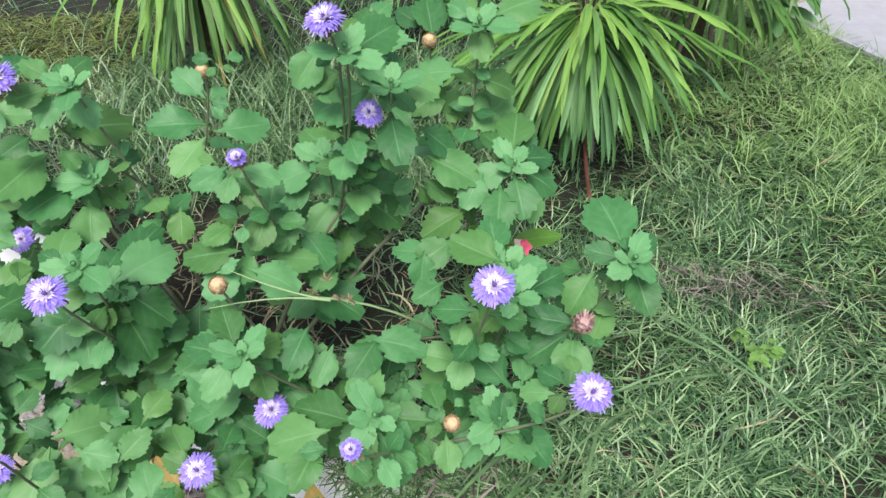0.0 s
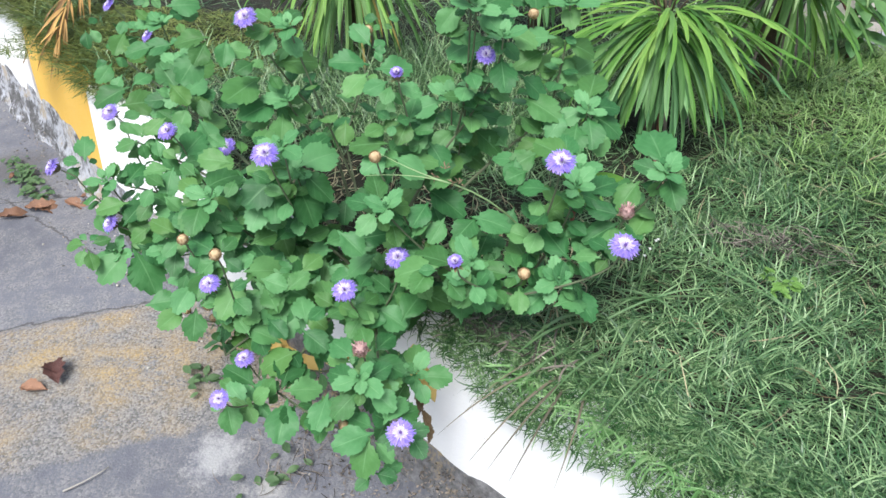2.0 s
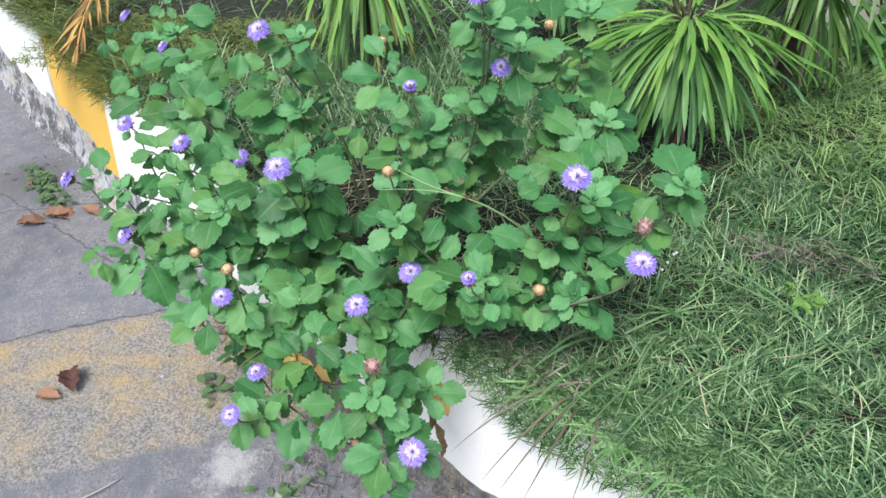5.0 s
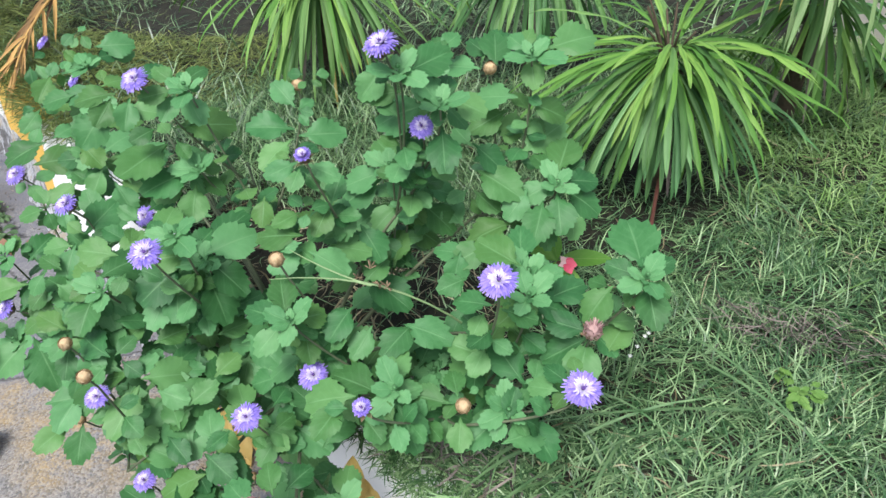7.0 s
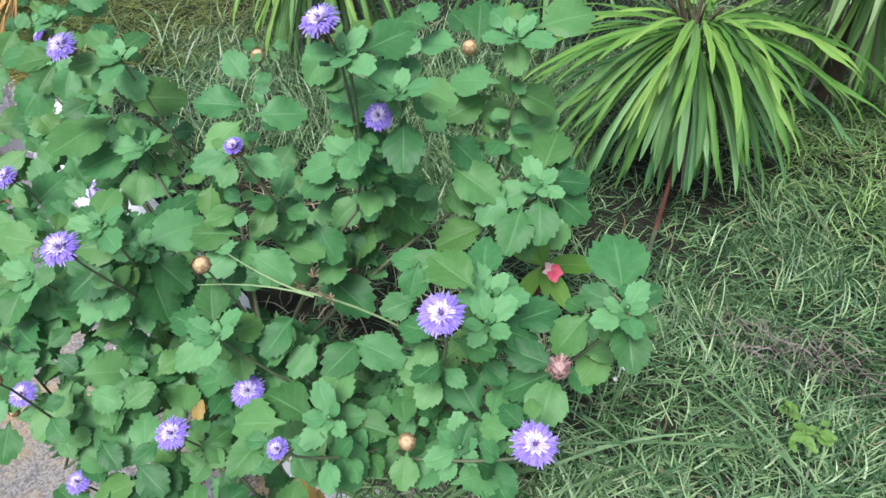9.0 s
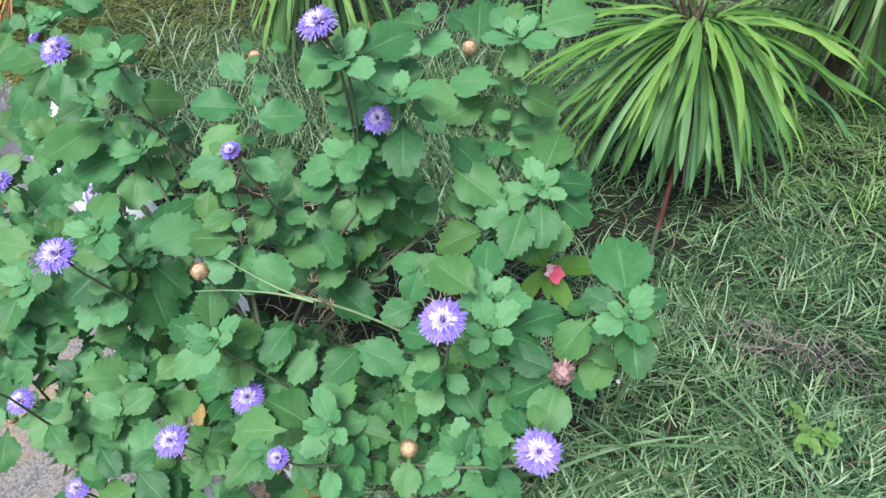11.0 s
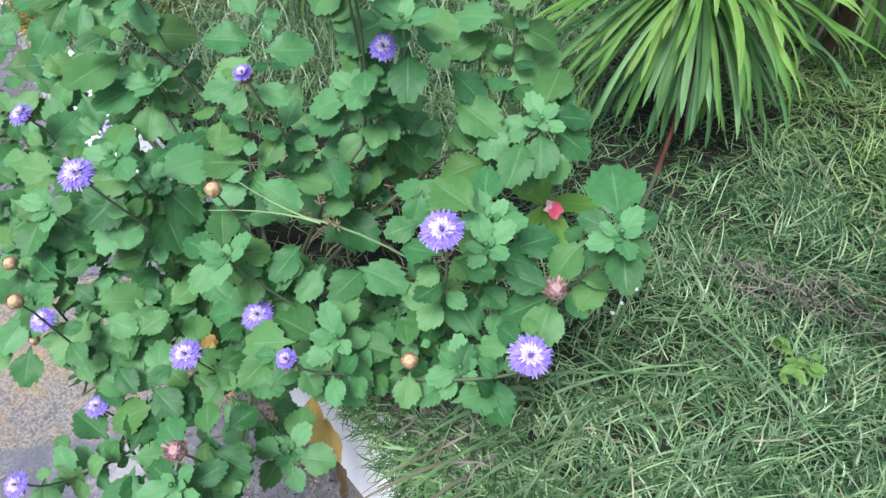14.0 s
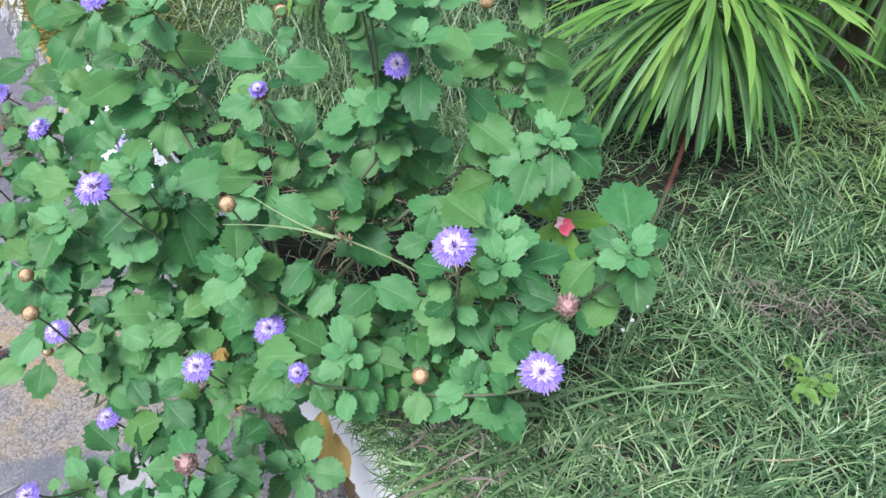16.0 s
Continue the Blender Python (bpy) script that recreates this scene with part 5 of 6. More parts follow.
    spray(-0.267, 0.288, 0.039, (-10, 8, -10, 177, 29, -11, 38), (9, 7, -20, -146, -2, -13, 43), (14, 15, -10, 52, 3, 17, 23), (24, 15, -16, -9, -20, 4, 31), (-4, 9, -19, -39, -28, -2, 24))
    spray(-0.199, 0.544, 0.307, (-4, 8, -3, 152, 36, -28, 33), (-3, 11, -6, 52, 10, 30, 18), (-2, 9, -5, -10, -11, 38, 15), (-6, 1, -25, -160, 17, -29, 44), (4, -14, -23, 27, -5, 36, 44), (-4, -17, -26, -120, -16, -13, 40), (0, 3, -7, -33, -29, 15, 14))
    spray(-0.188, 0.567, 0.332, (-8, 4, 0, -178, 3, -48, 16), (3, 5, 0, 33, -6, 40, 14), (-6, 4, -7, -119, -16, -37, 11), (-3, 8, -8, -8, -22, 31, 11))
    spray(-0.150, 0.513, 0.185, (-13, 53, -27, -78, -23, 3, 33), (-47, 52, 13, -33, -29, 21, 30), (-36, 67, 39, -109, -30, -25, 34))
    spray(-0.895, 0.971, 0.125, (2, -1, 4, -76, -52, 5, 32), (-4, 21, 7, 67, 15, 37, 20), (3, 12, 1, -31, -40, 27, 28))
    spray(-0.704, 0.750, 0.175, (0, 10, 3, 63, 20, 25, 28), (-7, 5, -7, -155, -16, -44, 22), (-3, 7, -11, -101, -22, -28, 41), (-4, 17, 2, 115, 49, -1, 20), (-2, 46, 19, 83, 38, 26, 26), (4, 7, -1, 3, -30, 26, 20))
    spray(-0.602, 0.633, 0.179, (-5, 6, 4, -137, -8, -26, 51), (-13, -23, -14, 35, -1, 38, 51), (-18, 31, -7, 54, 17, 25, 31), (-39, 46, 4, -107, -31, -13, 27), (0, 10, -10, -36, -33, 11, 31))
    spray(-0.640, 0.810, 0.261, (-9, 8, -1, -121, -22, -40, 22), (1, 7, -3, -33, -39, 28, 21), (-3, 7, 1, 66, 16, 28, 13), (13, -3, -30, -157, -18, -36, 40), (35, -16, -10, 29, -2, 47, 47), (33, 0, -25, 27, -10, 44, 38), (-4, 5, -5, -107, -34, -28, 17))
    spray(-0.544, 0.686, 0.236, (-16, 28, -13, -148, 0, -34, 41), (-42, 13, -12, -153, -7, -33, 40), (-29, 39, -23, -144, -26, -43, 45), (20, -8, 13, 55, 9, 29, 29), (13, 3, 2, -49, -48, 10, 28), (2, 15, 2, -140, -11, -29, 13), (16, 5, 12, 129, 43, -9, 17), (-8, 15, -21, -126, -23, -32, 24))
    spray(-0.515, 0.613, 0.189, (-8, 16, -4, 145, 37, -21, 50), (-1, 11, -8, 63, 15, 37, 43), (12, -12, -4, 20, -20, 35, 36), (-10, 2, -8, -160, 1, -38, 38), (-9, 11, -20, -63, -37, -2, 24), (-13, 8, -24, -137, 2, -41, 34), (-2, 24, -26, 46, 10, 32, 39), (-7, 45, 10, 57, 3, 55, 46))
    spray(-0.589, 0.565, 0.168, (-4, 3, -4, -20, -28, 15, 22), (-20, 18, -9, -106, -30, -29, 17), (-8, 18, -9, 50, 9, 27, 23))
    spray(-0.537, 0.523, 0.163, (-8, 7, -5, -159, -16, -32, 31), (-2, 6, 0, 75, 20, 34, 26), (-4, 5, -7, -47, -44, -5, 20), (-2, 10, -2, 153, 36, -13, 24), (-14, 16, -16, -147, -14, -31, 15), (-6, 17, -16, 54, -12, 36, 17))
    spray(-0.518, 0.530, 0.163, (-2, 4, -4, -61, -35, -11, 23), (-6, 23, -10, 41, 2, 30, 32), (-16, 19, -12, -101, -15, -8, 15))
    spray(-0.462, 0.483, 0.161, (-5, 9, -6, 71, 17, 37, 49), (-5, -9, -5, -88, -27, -16, 40), (0, 5, -7, 35, -7, 31, 26), (-15, -2, -15, -160, 5, -26, 32), (-11, 14, -9, 171, 33, -27, 20), (0, -5, -8, -17, -30, 29, 29), (-10, 27, -8, 36, 14, 29, 43), (-9, 42, -8, 134, 38, -9, 37))
    spray(-0.594, 0.474, 0.156, (-7, 7, -8, 110, 39, 5, 36), (-7, -3, -4, -178, 12, -35, 21), (-12, 18, -17, 55, -2, 39, 11), (-16, 6, -16, -123, -18, -27, 21))
    spray(-0.559, 0.472, 0.128, (-5, 4, -4, 115, 37, -6, 25), (5, 9, -16, 75, 20, 31, 40), (4, 23, -30, 138, 45, -2, 29), (0, 10, -4, 78, 14, 39, 14), (23, 4, -17, 90, 25, 18, 20))
    spray(-0.536, 0.427, 0.105, (3, 22, 3, -148, 3, -25, 38), (3, -6, -17, 73, 21, 15, 45), (-24, -5, -35, 136, 29, 7, 31), (-7, 17, -18, -14, -20, 27, 33), (3, 27, -5, 4, -36, 15, 23), (-15, 16, -13, -136, 3, -30, 17))
    spray(-0.573, 0.391, 0.078, (-5, 3, -5, -173, 4, -19, 24), (-2, 10, -4, 70, 13, 17, 13), (-7, 3, -11, -90, -25, -20, 22), (-1, 1, -11, -54, -35, -16, 27), (0, 9, -7, 35, 0, 33, 22), (-4, 9, -2, 160, 29, -22, 12))
    spray(-0.525, 0.413, 0.058, (-9, 2, -9, -117, -13, -26, 48), (2, -1, 0, -39, -29, -7, 58), (9, -1, 7, 1, -20, 15, 47), (-22, 18, -12, -145, -9, -31, 30), (-14, 22, -4, 124, 29, 13, 33), (1, 20, -1, 65, -4, 29, 34), (4, 4, 4, 66, 0, 30, 26))
    spray(-0.401, 0.351, 0.143, (-15, 21, -16, 117, 33, 1, 25), (-7, 17, -21, 35, -7, 33, 45), (-23, 21, -17, 168, 17, -15, 33), (-18, 37, -20, 58, 22, 30, 25), (-18, 14, -24, -126, -23, -29, 24), (-28, 20, -40, -85, -40, -8, 33))
    spray(-0.389, 0.395, 0.169, (-6, 7, -6, -157, 11, -36, 19), (-9, 4, -9, -89, -24, -9, 42), (-8, 15, -3, 55, 10, 22, 50), (-8, 22, -19, -17, -15, 30, 27), (-10, 16, -18, -49, -31, 3, 41), (-19, 25, -15, 155, 22, -17, 30), (-30, 23, -32, -138, -10, -17, 31), (-44, 24, -53, 173, 16, -38, 41))
    spray(-0.357, 0.342, 0.121, (-6, 8, -3, 163, 18, -29, 39), (-3, 11, -4, 60, 17, 32, 24), (-8, 2, -8, -136, -30, -31, 25), (-5, 18, -20, -19, -17, 25, 23), (-37, 20, 0, -59, -32, -6, 35), (-9, 24, -13, 115, 28, -12, 25))
    spray(-0.370, 0.302, 0.087, (-16, 16, 7, -98, -11, -28, 36), (-22, -6, -13, -112, 2, -29, 34), (-8, -4, -13, -79, -30, -22, 35), (-5, -1, -14, 30, 10, 22, 21), (12, 12, -9, -48, -24, 9, 31), (-10, 34, -28, 169, 18, -16, 16), (2, 46, -19, -20, -19, 11, 27), (-37, 43, -1, -105, -43, -18, 22))
    spray(-0.318, 0.282, 0.001, (10, -17, -21, 162, 19, -3, 43), (-10, 27, -10, 137, 18, -5, 36), (-21, 20, -31, 142, 15, -11, 26))
    spray(-0.298, 0.189, 0.035, (-17, 24, -13, -6, -24, 22, 27), (-10, 8, -3, -59, -14, -10, 30), (-25, 25, -26, -137, 0, -26, 14), (-20, 48, -24, 174, 17, -15, 18))
    spray(-0.260, 0.241, 0.006, (-7, 8, -6, 88, 15, 23, 50), (-2, 2, 0, 25, -15, 34, 42), (2, 0, -12, -87, -18, -14, 47), (-9, 8, -6, -171, 14, -19, 28), (-14, 12, -19, -120, -13, -16, 14), (-6, 16, -15, 76, 7, 18, 39))
    spray(-0.152, 0.210, 0.113, (6, 24, -22, -10, -15, 12, 34), (-11, 16, -17, 151, 17, -15, 31), (1, 51, -43, 58, 8, 19, 29), (0, 34, -25, 121, 19, -16, 29), (-18, 24, -34, 169, 0, -11, 26))
    spray(-0.147, 0.190, 0.096, (1, 11, -4, 44, 10, 29, 29), (-7, 8, -2, 162, -2, -21, 34), (-8, 5, -6, -166, 8, -17, 17), (-6, 1, -12, -124, -7, -17, 30), (6, 6, -10, -27, -13, 13, 31), (-1, 1, -7, -87, -24, -15, 14), (-8, 21, -16, 146, 28, -16, 14), (7, 21, -23, 34, -12, 31, 30), (-12, 16, -39, -116, -37, -9, 26))
    spray(-0.109, 0.278, 0.017, (4, 2, -4, 4, 4, 21, 35), (-3, 15, -13, 99, 14, -2, 36), (-5, -2, 1, 178, 16, -21, 25), (3, -3, -6, -58, -22, 13, 25), (-9, 1, -11, -117, -22, -7, 30), (-3, 4, -1, 138, 14, -10, 15))
    spray(-0.123, 0.157, 0.067, (-7, 6, -7, -144, 8, -16, 40), (-11, 1, -8, -98, -34, -1, 37), (0, 15, -6, 71, 6, -1, 36), (-11, 18, -18, 160, 4, -10, 28), (28, 19, -26, -51, -5, 13, 24), (6, 28, -13, 38, -2, 26, 30), (-9, 8, -27, -30, -21, 0, 25), (-68, 35, 6, -64, -18, -4, 33), (-63, 39, 6, -94, -11, -1, 38), (-44, 28, -23, 134, 9, -8, 24))
    spray(-0.124, 0.126, 0.038, (-7, 12, -20, -131, -6, -21, 18), (-2, 28, -32, 27, -1, 16, 22), (-4, 15, -18, -1, -6, 16, 21), (0, 23, -14, 125, 28, -2, 15))
    spray(-0.242, 0.277, 0.068, (-71, 16, -17, 91, 22, 13, 30), (-52, 29, -8, -33, -17, 11, 31), (-40, 35, -3, 130, 20, -18, 35), (-6, 16, -8, -27, -12, 16, 36), (-2, 26, -8, 116, 25, 4, 34), (-69, 9, -20, 141, 23, -11, 27), (-70, 27, -28, -52, -41, 11, 30), (12, 25, -15, -49, -27, 0, 31), (14, 43, -13, 49, -4, 31, 33), (48, 23, -7, 71, 27, 12, 30), (76, 53, 4, -18, -18, 20, 40), (25, 56, -5, 169, 30, -19, 25))
    spray(-0.242, 0.277, 0.068, (-33, 54, -11, -46, -36, 16, 32))
    spray(-0.333, 0.328, 0.091, (-18, 24, -5, 58, 17, 13, 30), (-4, 20, -19, 67, 8, 14, 43), (-8, 11, -21, -25, -15, 22, 38), (-16, 8, -28, -47, -31, 17, 33), (2, 30, -7, -11, -11, 23, 40), (20, 42, -7, 23, -13, 25, 28), (-30, 28, -20, -48, -24, 14, 35), (36, 34, -16, -18, -27, 18, 36), (-1, 53, 19, 42, 7, 27, 32), (64, 43, -12, 58, 16, 26, 31), (19, 27, -42, 17, -28, 33, 30))
    spray(-0.421, 0.401, 0.158, (-44, 38, -12, 169, 33, -9, 25), (-57, 25, -25, -117, -26, -26, 28), (-45, 8, -37, -35, -38, 17, 29), (-35, 24, -31, 164, 29, -8, 28), (6, 68, -12, 65, 15, 25, 37), (-65, 7, -57, -137, -20, -28, 25), (-31, 5, -51, -137, -17, -16, 26), (-23, 45, -11, 55, 2, 33, 26), (20, 52, -17, -32, -21, 18, 35), (18, 23, -42, 10, -20, 25, 30), (24, 67, -8, 12, -13, 35, 26), (-48, 20, -1, -112, -23, -18, 23))
    spray(-0.421, 0.401, 0.158, (-32, 13, -8, -14, -32, 12, 24), (-4, 52, -1, 157, 24, -31, 25), (6, 91, -7, 172, 32, -14, 27), (18, 110, 9, 169, 29, -21, 27), (47, 93, 39, 56, 10, 37, 29))
    spray(-0.498, 0.540, 0.170, (-19, 30, -18, 65, 8, 34, 39), (-17, 48, -14, 168, 28, -20, 30), (21, 43, -13, 58, -4, 31, 40), (37, 50, -7, 144, 40, -25, 30), (58, 51, 12, 38, 21, 33, 29), (2, 31, -37, -144, -5, -44, 25), (75, 44, -1, 56, 3, 37, 30), (25, 35, -47, 14, -21, 28, 33))
    spray(-0.289, 0.359, 0.114, (12, 51, -13, 33, 14, 25, 32), (-3, 55, 1, 167, 17, -22, 33), (-17, 66, 28, 53, 0, 34, 35), (-49, 67, 24, 157, 16, -28, 29), (-33, 76, 46, 45, -8, 33, 32), (27, 63, 16, 48, 2, 36, 35), (-59, 43, 5, -141, -20, -27, 25), (43, 44, -13, 50, -1, 19, 35), (11, 71, 26, -5, -25, 34, 32))
    spray(-0.478, 0.566, 0.193, (-12, 21, -8, -106, -39, -19, 35), (-35, 27, 23, -25, -32, 11, 35), (-36, -2, -15, -123, -18, -30, 34), (-39, 9, -19, 51, -9, 36, 30), (-58, -9, -25, -11, -31, 23, 31), (5, 10, -21, -36, -33, -2, 40), (-60, 28, 12, 13, -19, 23, 24), (-29, 54, 8, -104, -15, -26, 38), (-59, -30, -43, -11, -33, 2, 31), (9, 14, -40, -96, -15, -26, 34), (-1, -70, -66, -104, -22, -16, 30), (-24, -63, -43, -12, -31, 12, 30))
    spray(-0.629, 0.756, 0.232, (-7, 7, -4, 48, 13, 28, 40), (32, 21, 9, 56, -3, 44, 29), (-9, 39, -10, 171, 38, -16, 27), (-40, -13, -29, -10, -32, 27, 36), (-45, 12, -17, -91, -22, -34, 40))
    outer = len(LEAF_SPOTS)
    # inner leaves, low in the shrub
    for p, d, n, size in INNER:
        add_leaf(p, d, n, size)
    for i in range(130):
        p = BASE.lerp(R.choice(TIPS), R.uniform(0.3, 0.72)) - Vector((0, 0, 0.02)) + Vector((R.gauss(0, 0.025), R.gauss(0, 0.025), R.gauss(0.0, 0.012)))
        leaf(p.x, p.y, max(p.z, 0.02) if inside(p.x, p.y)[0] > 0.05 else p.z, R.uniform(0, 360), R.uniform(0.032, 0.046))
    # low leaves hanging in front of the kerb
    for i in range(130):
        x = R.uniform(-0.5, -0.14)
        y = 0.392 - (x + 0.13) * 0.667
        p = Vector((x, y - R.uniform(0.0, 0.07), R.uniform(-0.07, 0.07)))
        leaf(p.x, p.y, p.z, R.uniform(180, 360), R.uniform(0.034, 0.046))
    # drop inner leaves in thin spots, or hiding heads and yellow leaves from camera
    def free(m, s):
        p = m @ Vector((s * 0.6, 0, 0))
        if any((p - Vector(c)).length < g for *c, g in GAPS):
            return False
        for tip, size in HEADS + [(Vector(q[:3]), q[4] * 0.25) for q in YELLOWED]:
            for view_way in (Vector((0.2, -0.5, 0.75)), Vector((0.25, -0.75, 0.6))):
                w = view_way.normalized()
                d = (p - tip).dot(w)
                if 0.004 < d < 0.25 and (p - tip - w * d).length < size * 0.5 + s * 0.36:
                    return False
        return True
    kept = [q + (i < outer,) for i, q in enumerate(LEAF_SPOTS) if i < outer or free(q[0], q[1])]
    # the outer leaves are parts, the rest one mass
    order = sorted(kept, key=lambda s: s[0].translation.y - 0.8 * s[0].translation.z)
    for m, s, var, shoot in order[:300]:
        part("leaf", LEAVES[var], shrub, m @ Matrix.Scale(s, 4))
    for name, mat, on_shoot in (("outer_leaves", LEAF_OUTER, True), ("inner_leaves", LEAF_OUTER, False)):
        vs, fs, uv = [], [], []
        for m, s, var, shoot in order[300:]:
            if shoot != on_shoot:
                continue
            me = LEAVES[var]
            o = len(vs)
            mm = m @ Matrix.Scale(s, 4)
            vs += [mm @ v.co for v in me.vertices]
            fs += [tuple(i + o for i in p.vertices) for p in me.polygons]
            per = {}
            for lp, u in zip(me.loops, me.uv_layers[0].data):
                per[lp.vertex_index] = tuple(u.uv)
            uv += [per[i] for i in range(len(me.vertices))]
        tagged(part(name, mesh_of(name, vs, fs, mat, True, uv), shrub), kind="stuff")


# ---- strap-leaved clumps at the back ----
def strap_leaf(start, az, lift, drop, length, width, seed, curl=0.0):
    """A long channelled leaf that rises at lift and arches over by drop (degrees), its tip nodding by curl more."""
    r = random.Random(seed)
    k = 14
    vs, fs, uv = [], [], []
    p = Vector(start)
    sway = r.uniform(-0.35, 0.35)
    kink = r.uniform(0.6, 1.3)
    r2, r3 = r.uniform(0, 6), r.uniform(0.0, 1.0)
    for i in range(k + 1):
        u = i / k
        e = radians(max(lift - drop * u ** kink - curl * max(0.0, (u - 0.75) / 0.25) ** 2 + 5 * r3 * math.sin(r2 + 9 * u), -86))
        a = radians(az) + sway * u * u + 0.06 * r3 * math.sin(r2 * 2 + 8 * u)
        d = Vector((math.cos(e) * math.cos(a), math.cos(e) * math.sin(a), math.sin(e)))
        side = Vector((-math.sin(a), math.cos(a), 0))
        n = d.cross(side) * -1
        w = width * 0.5 * (0.5 + 0.5 * min(1, u / 0.3)) * (1 - max(0, (u - 0.7) / 0.3) ** 2.2 * 0.93)
        for s in (-1, 0, 1):
            frill = 0.14 * width * math.sin(r2 + 21 * u + 1.5 * s) * abs(s) * (0.4 + r3)
            q = p + side * w * s + n * (abs(s) * w * 0.5 + frill)
            vs.append((q.x, q.y, max(q.z, 0.008 + 0.002 * (seed % 5))))
            uv.append((u, 0.5 + 0.5 * s))
        p = p + d * (length / k)
    for i in range(k):
        for j in range(2):
            a = i * 3 + j
            fs.append((a, a + 3, a + 4, a + 1))
    return vs, fs, uv


def strap_clump(x, y, z, count, length, width, mats, dry, label, seed, spread=1.0, lean=0.0):
    clump = thing("strap_leaved_clump", (x, y, 0.0), label, "plant", "strap-leaved clumps")
    r = random.Random(seed)
    stump = curve_points((x + 0.3 * lean, y + lean, -0.02), (x + 0.2 * lean, y + 0.7 * lean, z * 0.6), (x, y, z - 0.03), 6)
    part("stump", mesh_of("stump", *tube(stump, 0.017 if z < 0.3 else 0.01, 0.014 if z < 0.3 else 0.008, 9), BARK), clump)
    for i in range(count):
        t = (i + 0.5) / count
        az = r.uniform(0, 360)
        if math.sin(radians(az)) > 0.35 and r.random() < 0.45:
            az = -az
        toward, east = max(0.0, -math.sin(radians(az))), math.cos(radians(az))
        low = t < 0.5
        # the lower, older leaves hang; the younger ones spread and nod
        lift = -50 + 82 * t * spread + r.uniform(-14, 14) - 8 * toward
        drop = 16 + 42 * t + r.uniform(-10, 16)
        ln = length * r.uniform(0.68, 1.06) * (1 - 0.12 * toward) * (0.94 if low else 1.0) * (0.62 if t > 0.88 else 1.0)
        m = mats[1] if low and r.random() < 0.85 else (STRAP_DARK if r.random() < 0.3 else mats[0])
        if low and r.random() < dry:
            m = STRAP_DRY
        a = radians(az)
        out = r.uniform(0.018, 0.034)
        st = (x + out * math.cos(a), y + out * math.sin(a), z + 0.07 * (t - 0.6))
        vs, fs, uv = strap_leaf(st, az, lift, drop, ln, width * r.uniform(0.75, 1.2) * (0.6 if m is STRAP_DRY else 1), seed * 100 + i, r.uniform(5, 45))
        part("leaf", mesh_of("leaf", vs, fs, m, True, uv), clump, label="yellowed strap leaf" if m is STRAP_DRY else "")
    # withered leaves against the stump and bare leaf bases in the crown
    for i in range(16):
        a = r.uniform(0, 360)
        st = (x + 0.02 * math.cos(radians(a)), y + 0.02 * math.sin(radians(a)), z - r.uniform(0.02, 0.07))
        vs, fs, uv = strap_leaf(st, a, -60, 15, min(z, 0.25) * r.uniform(0.55, 0.85), width * 0.8, seed * 100 + 700 + i)
        part("withered_leaf", mesh_of("withered_leaf", vs, fs, DEAD, True, uv), clump, label="brown withered strap leaf")
    for i in range(9):
        a = r.uniform(0, 6.28)
        e = (x + 0.045 * math.cos(a), y + 0.045 * math.sin(a), z + r.uniform(0.04, 0.09))
        part("leaf_base", mesh_of("leaf_base", *tube(curve_points((x, y, z - 0.04), (x + 0.015 * math.cos(a), y + 0.015 * math.sin(a), z + 0.02), e, 5), 0.003, 0.0015, 5), BARK), clump)


def build_clumps():
    strap_clump(0.216, 0.935, 0.215, 195, 0.243, 0.0081, (STRAP, STRAP_BLUE), 0.0, "bright green clump of long arching strap leaves on the lawn", 21)
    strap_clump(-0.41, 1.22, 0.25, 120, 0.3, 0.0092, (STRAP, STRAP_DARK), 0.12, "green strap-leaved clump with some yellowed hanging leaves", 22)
    strap_clump(-0.01, 1.34, 0.28, 100, 0.3, 0.0105, (STRAP_DARK, STRAP_BLUE), 0.03, "green strap-leaved clump behind the brighter one", 23)
    strap_clump(0.4, 1.03, 0.53, 110, 0.33, 0.0085, (STRAP_BLUE, STRAP_PALE), 0.03, "tall pale green strap-leaved clump with hanging leaves", 24, 0.6, 0.35)
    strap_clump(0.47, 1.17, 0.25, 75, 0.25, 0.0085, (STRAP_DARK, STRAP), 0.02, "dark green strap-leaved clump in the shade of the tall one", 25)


# ---- small plants ----
def build_broad_shrub():
    b = thing("broad_leaved_plant", (0.68, 1.3, 0), "low plant with broad glossy dark green leaves beside the path", "plant")
    lf = [smooth_leaf(s, 0.55, BROAD) for s in range(3)]
    r = random.Random(5)
    for i in range(4):
        tip = (0.66 + 0.09 * r.uniform(-1, 1), 1.26 + 0.06 * r.uniform(-1, 1), r.uniform(0.16, 0.3))
        pts = curve_points((0.68, 1.3, -0.01), (0.68, 1.29, 0.12), tip, 8)
        part("stem", mesh_of("stem", *tube(pts, 0.004, 0.002), RED_STEM), b)
        for j in range(11):
            p = pts[2 + j % 6]
            a = r.uniform(0, 6.28)
            part("leaf", lf[j % 3], b, frame_at(p, (math.cos(a), math.sin(a), r.uniform(-0.6, 0.3)), (0, -0.3, 1)) @ Matrix.Scale(r.uniform(0.045, 0.075), 4))


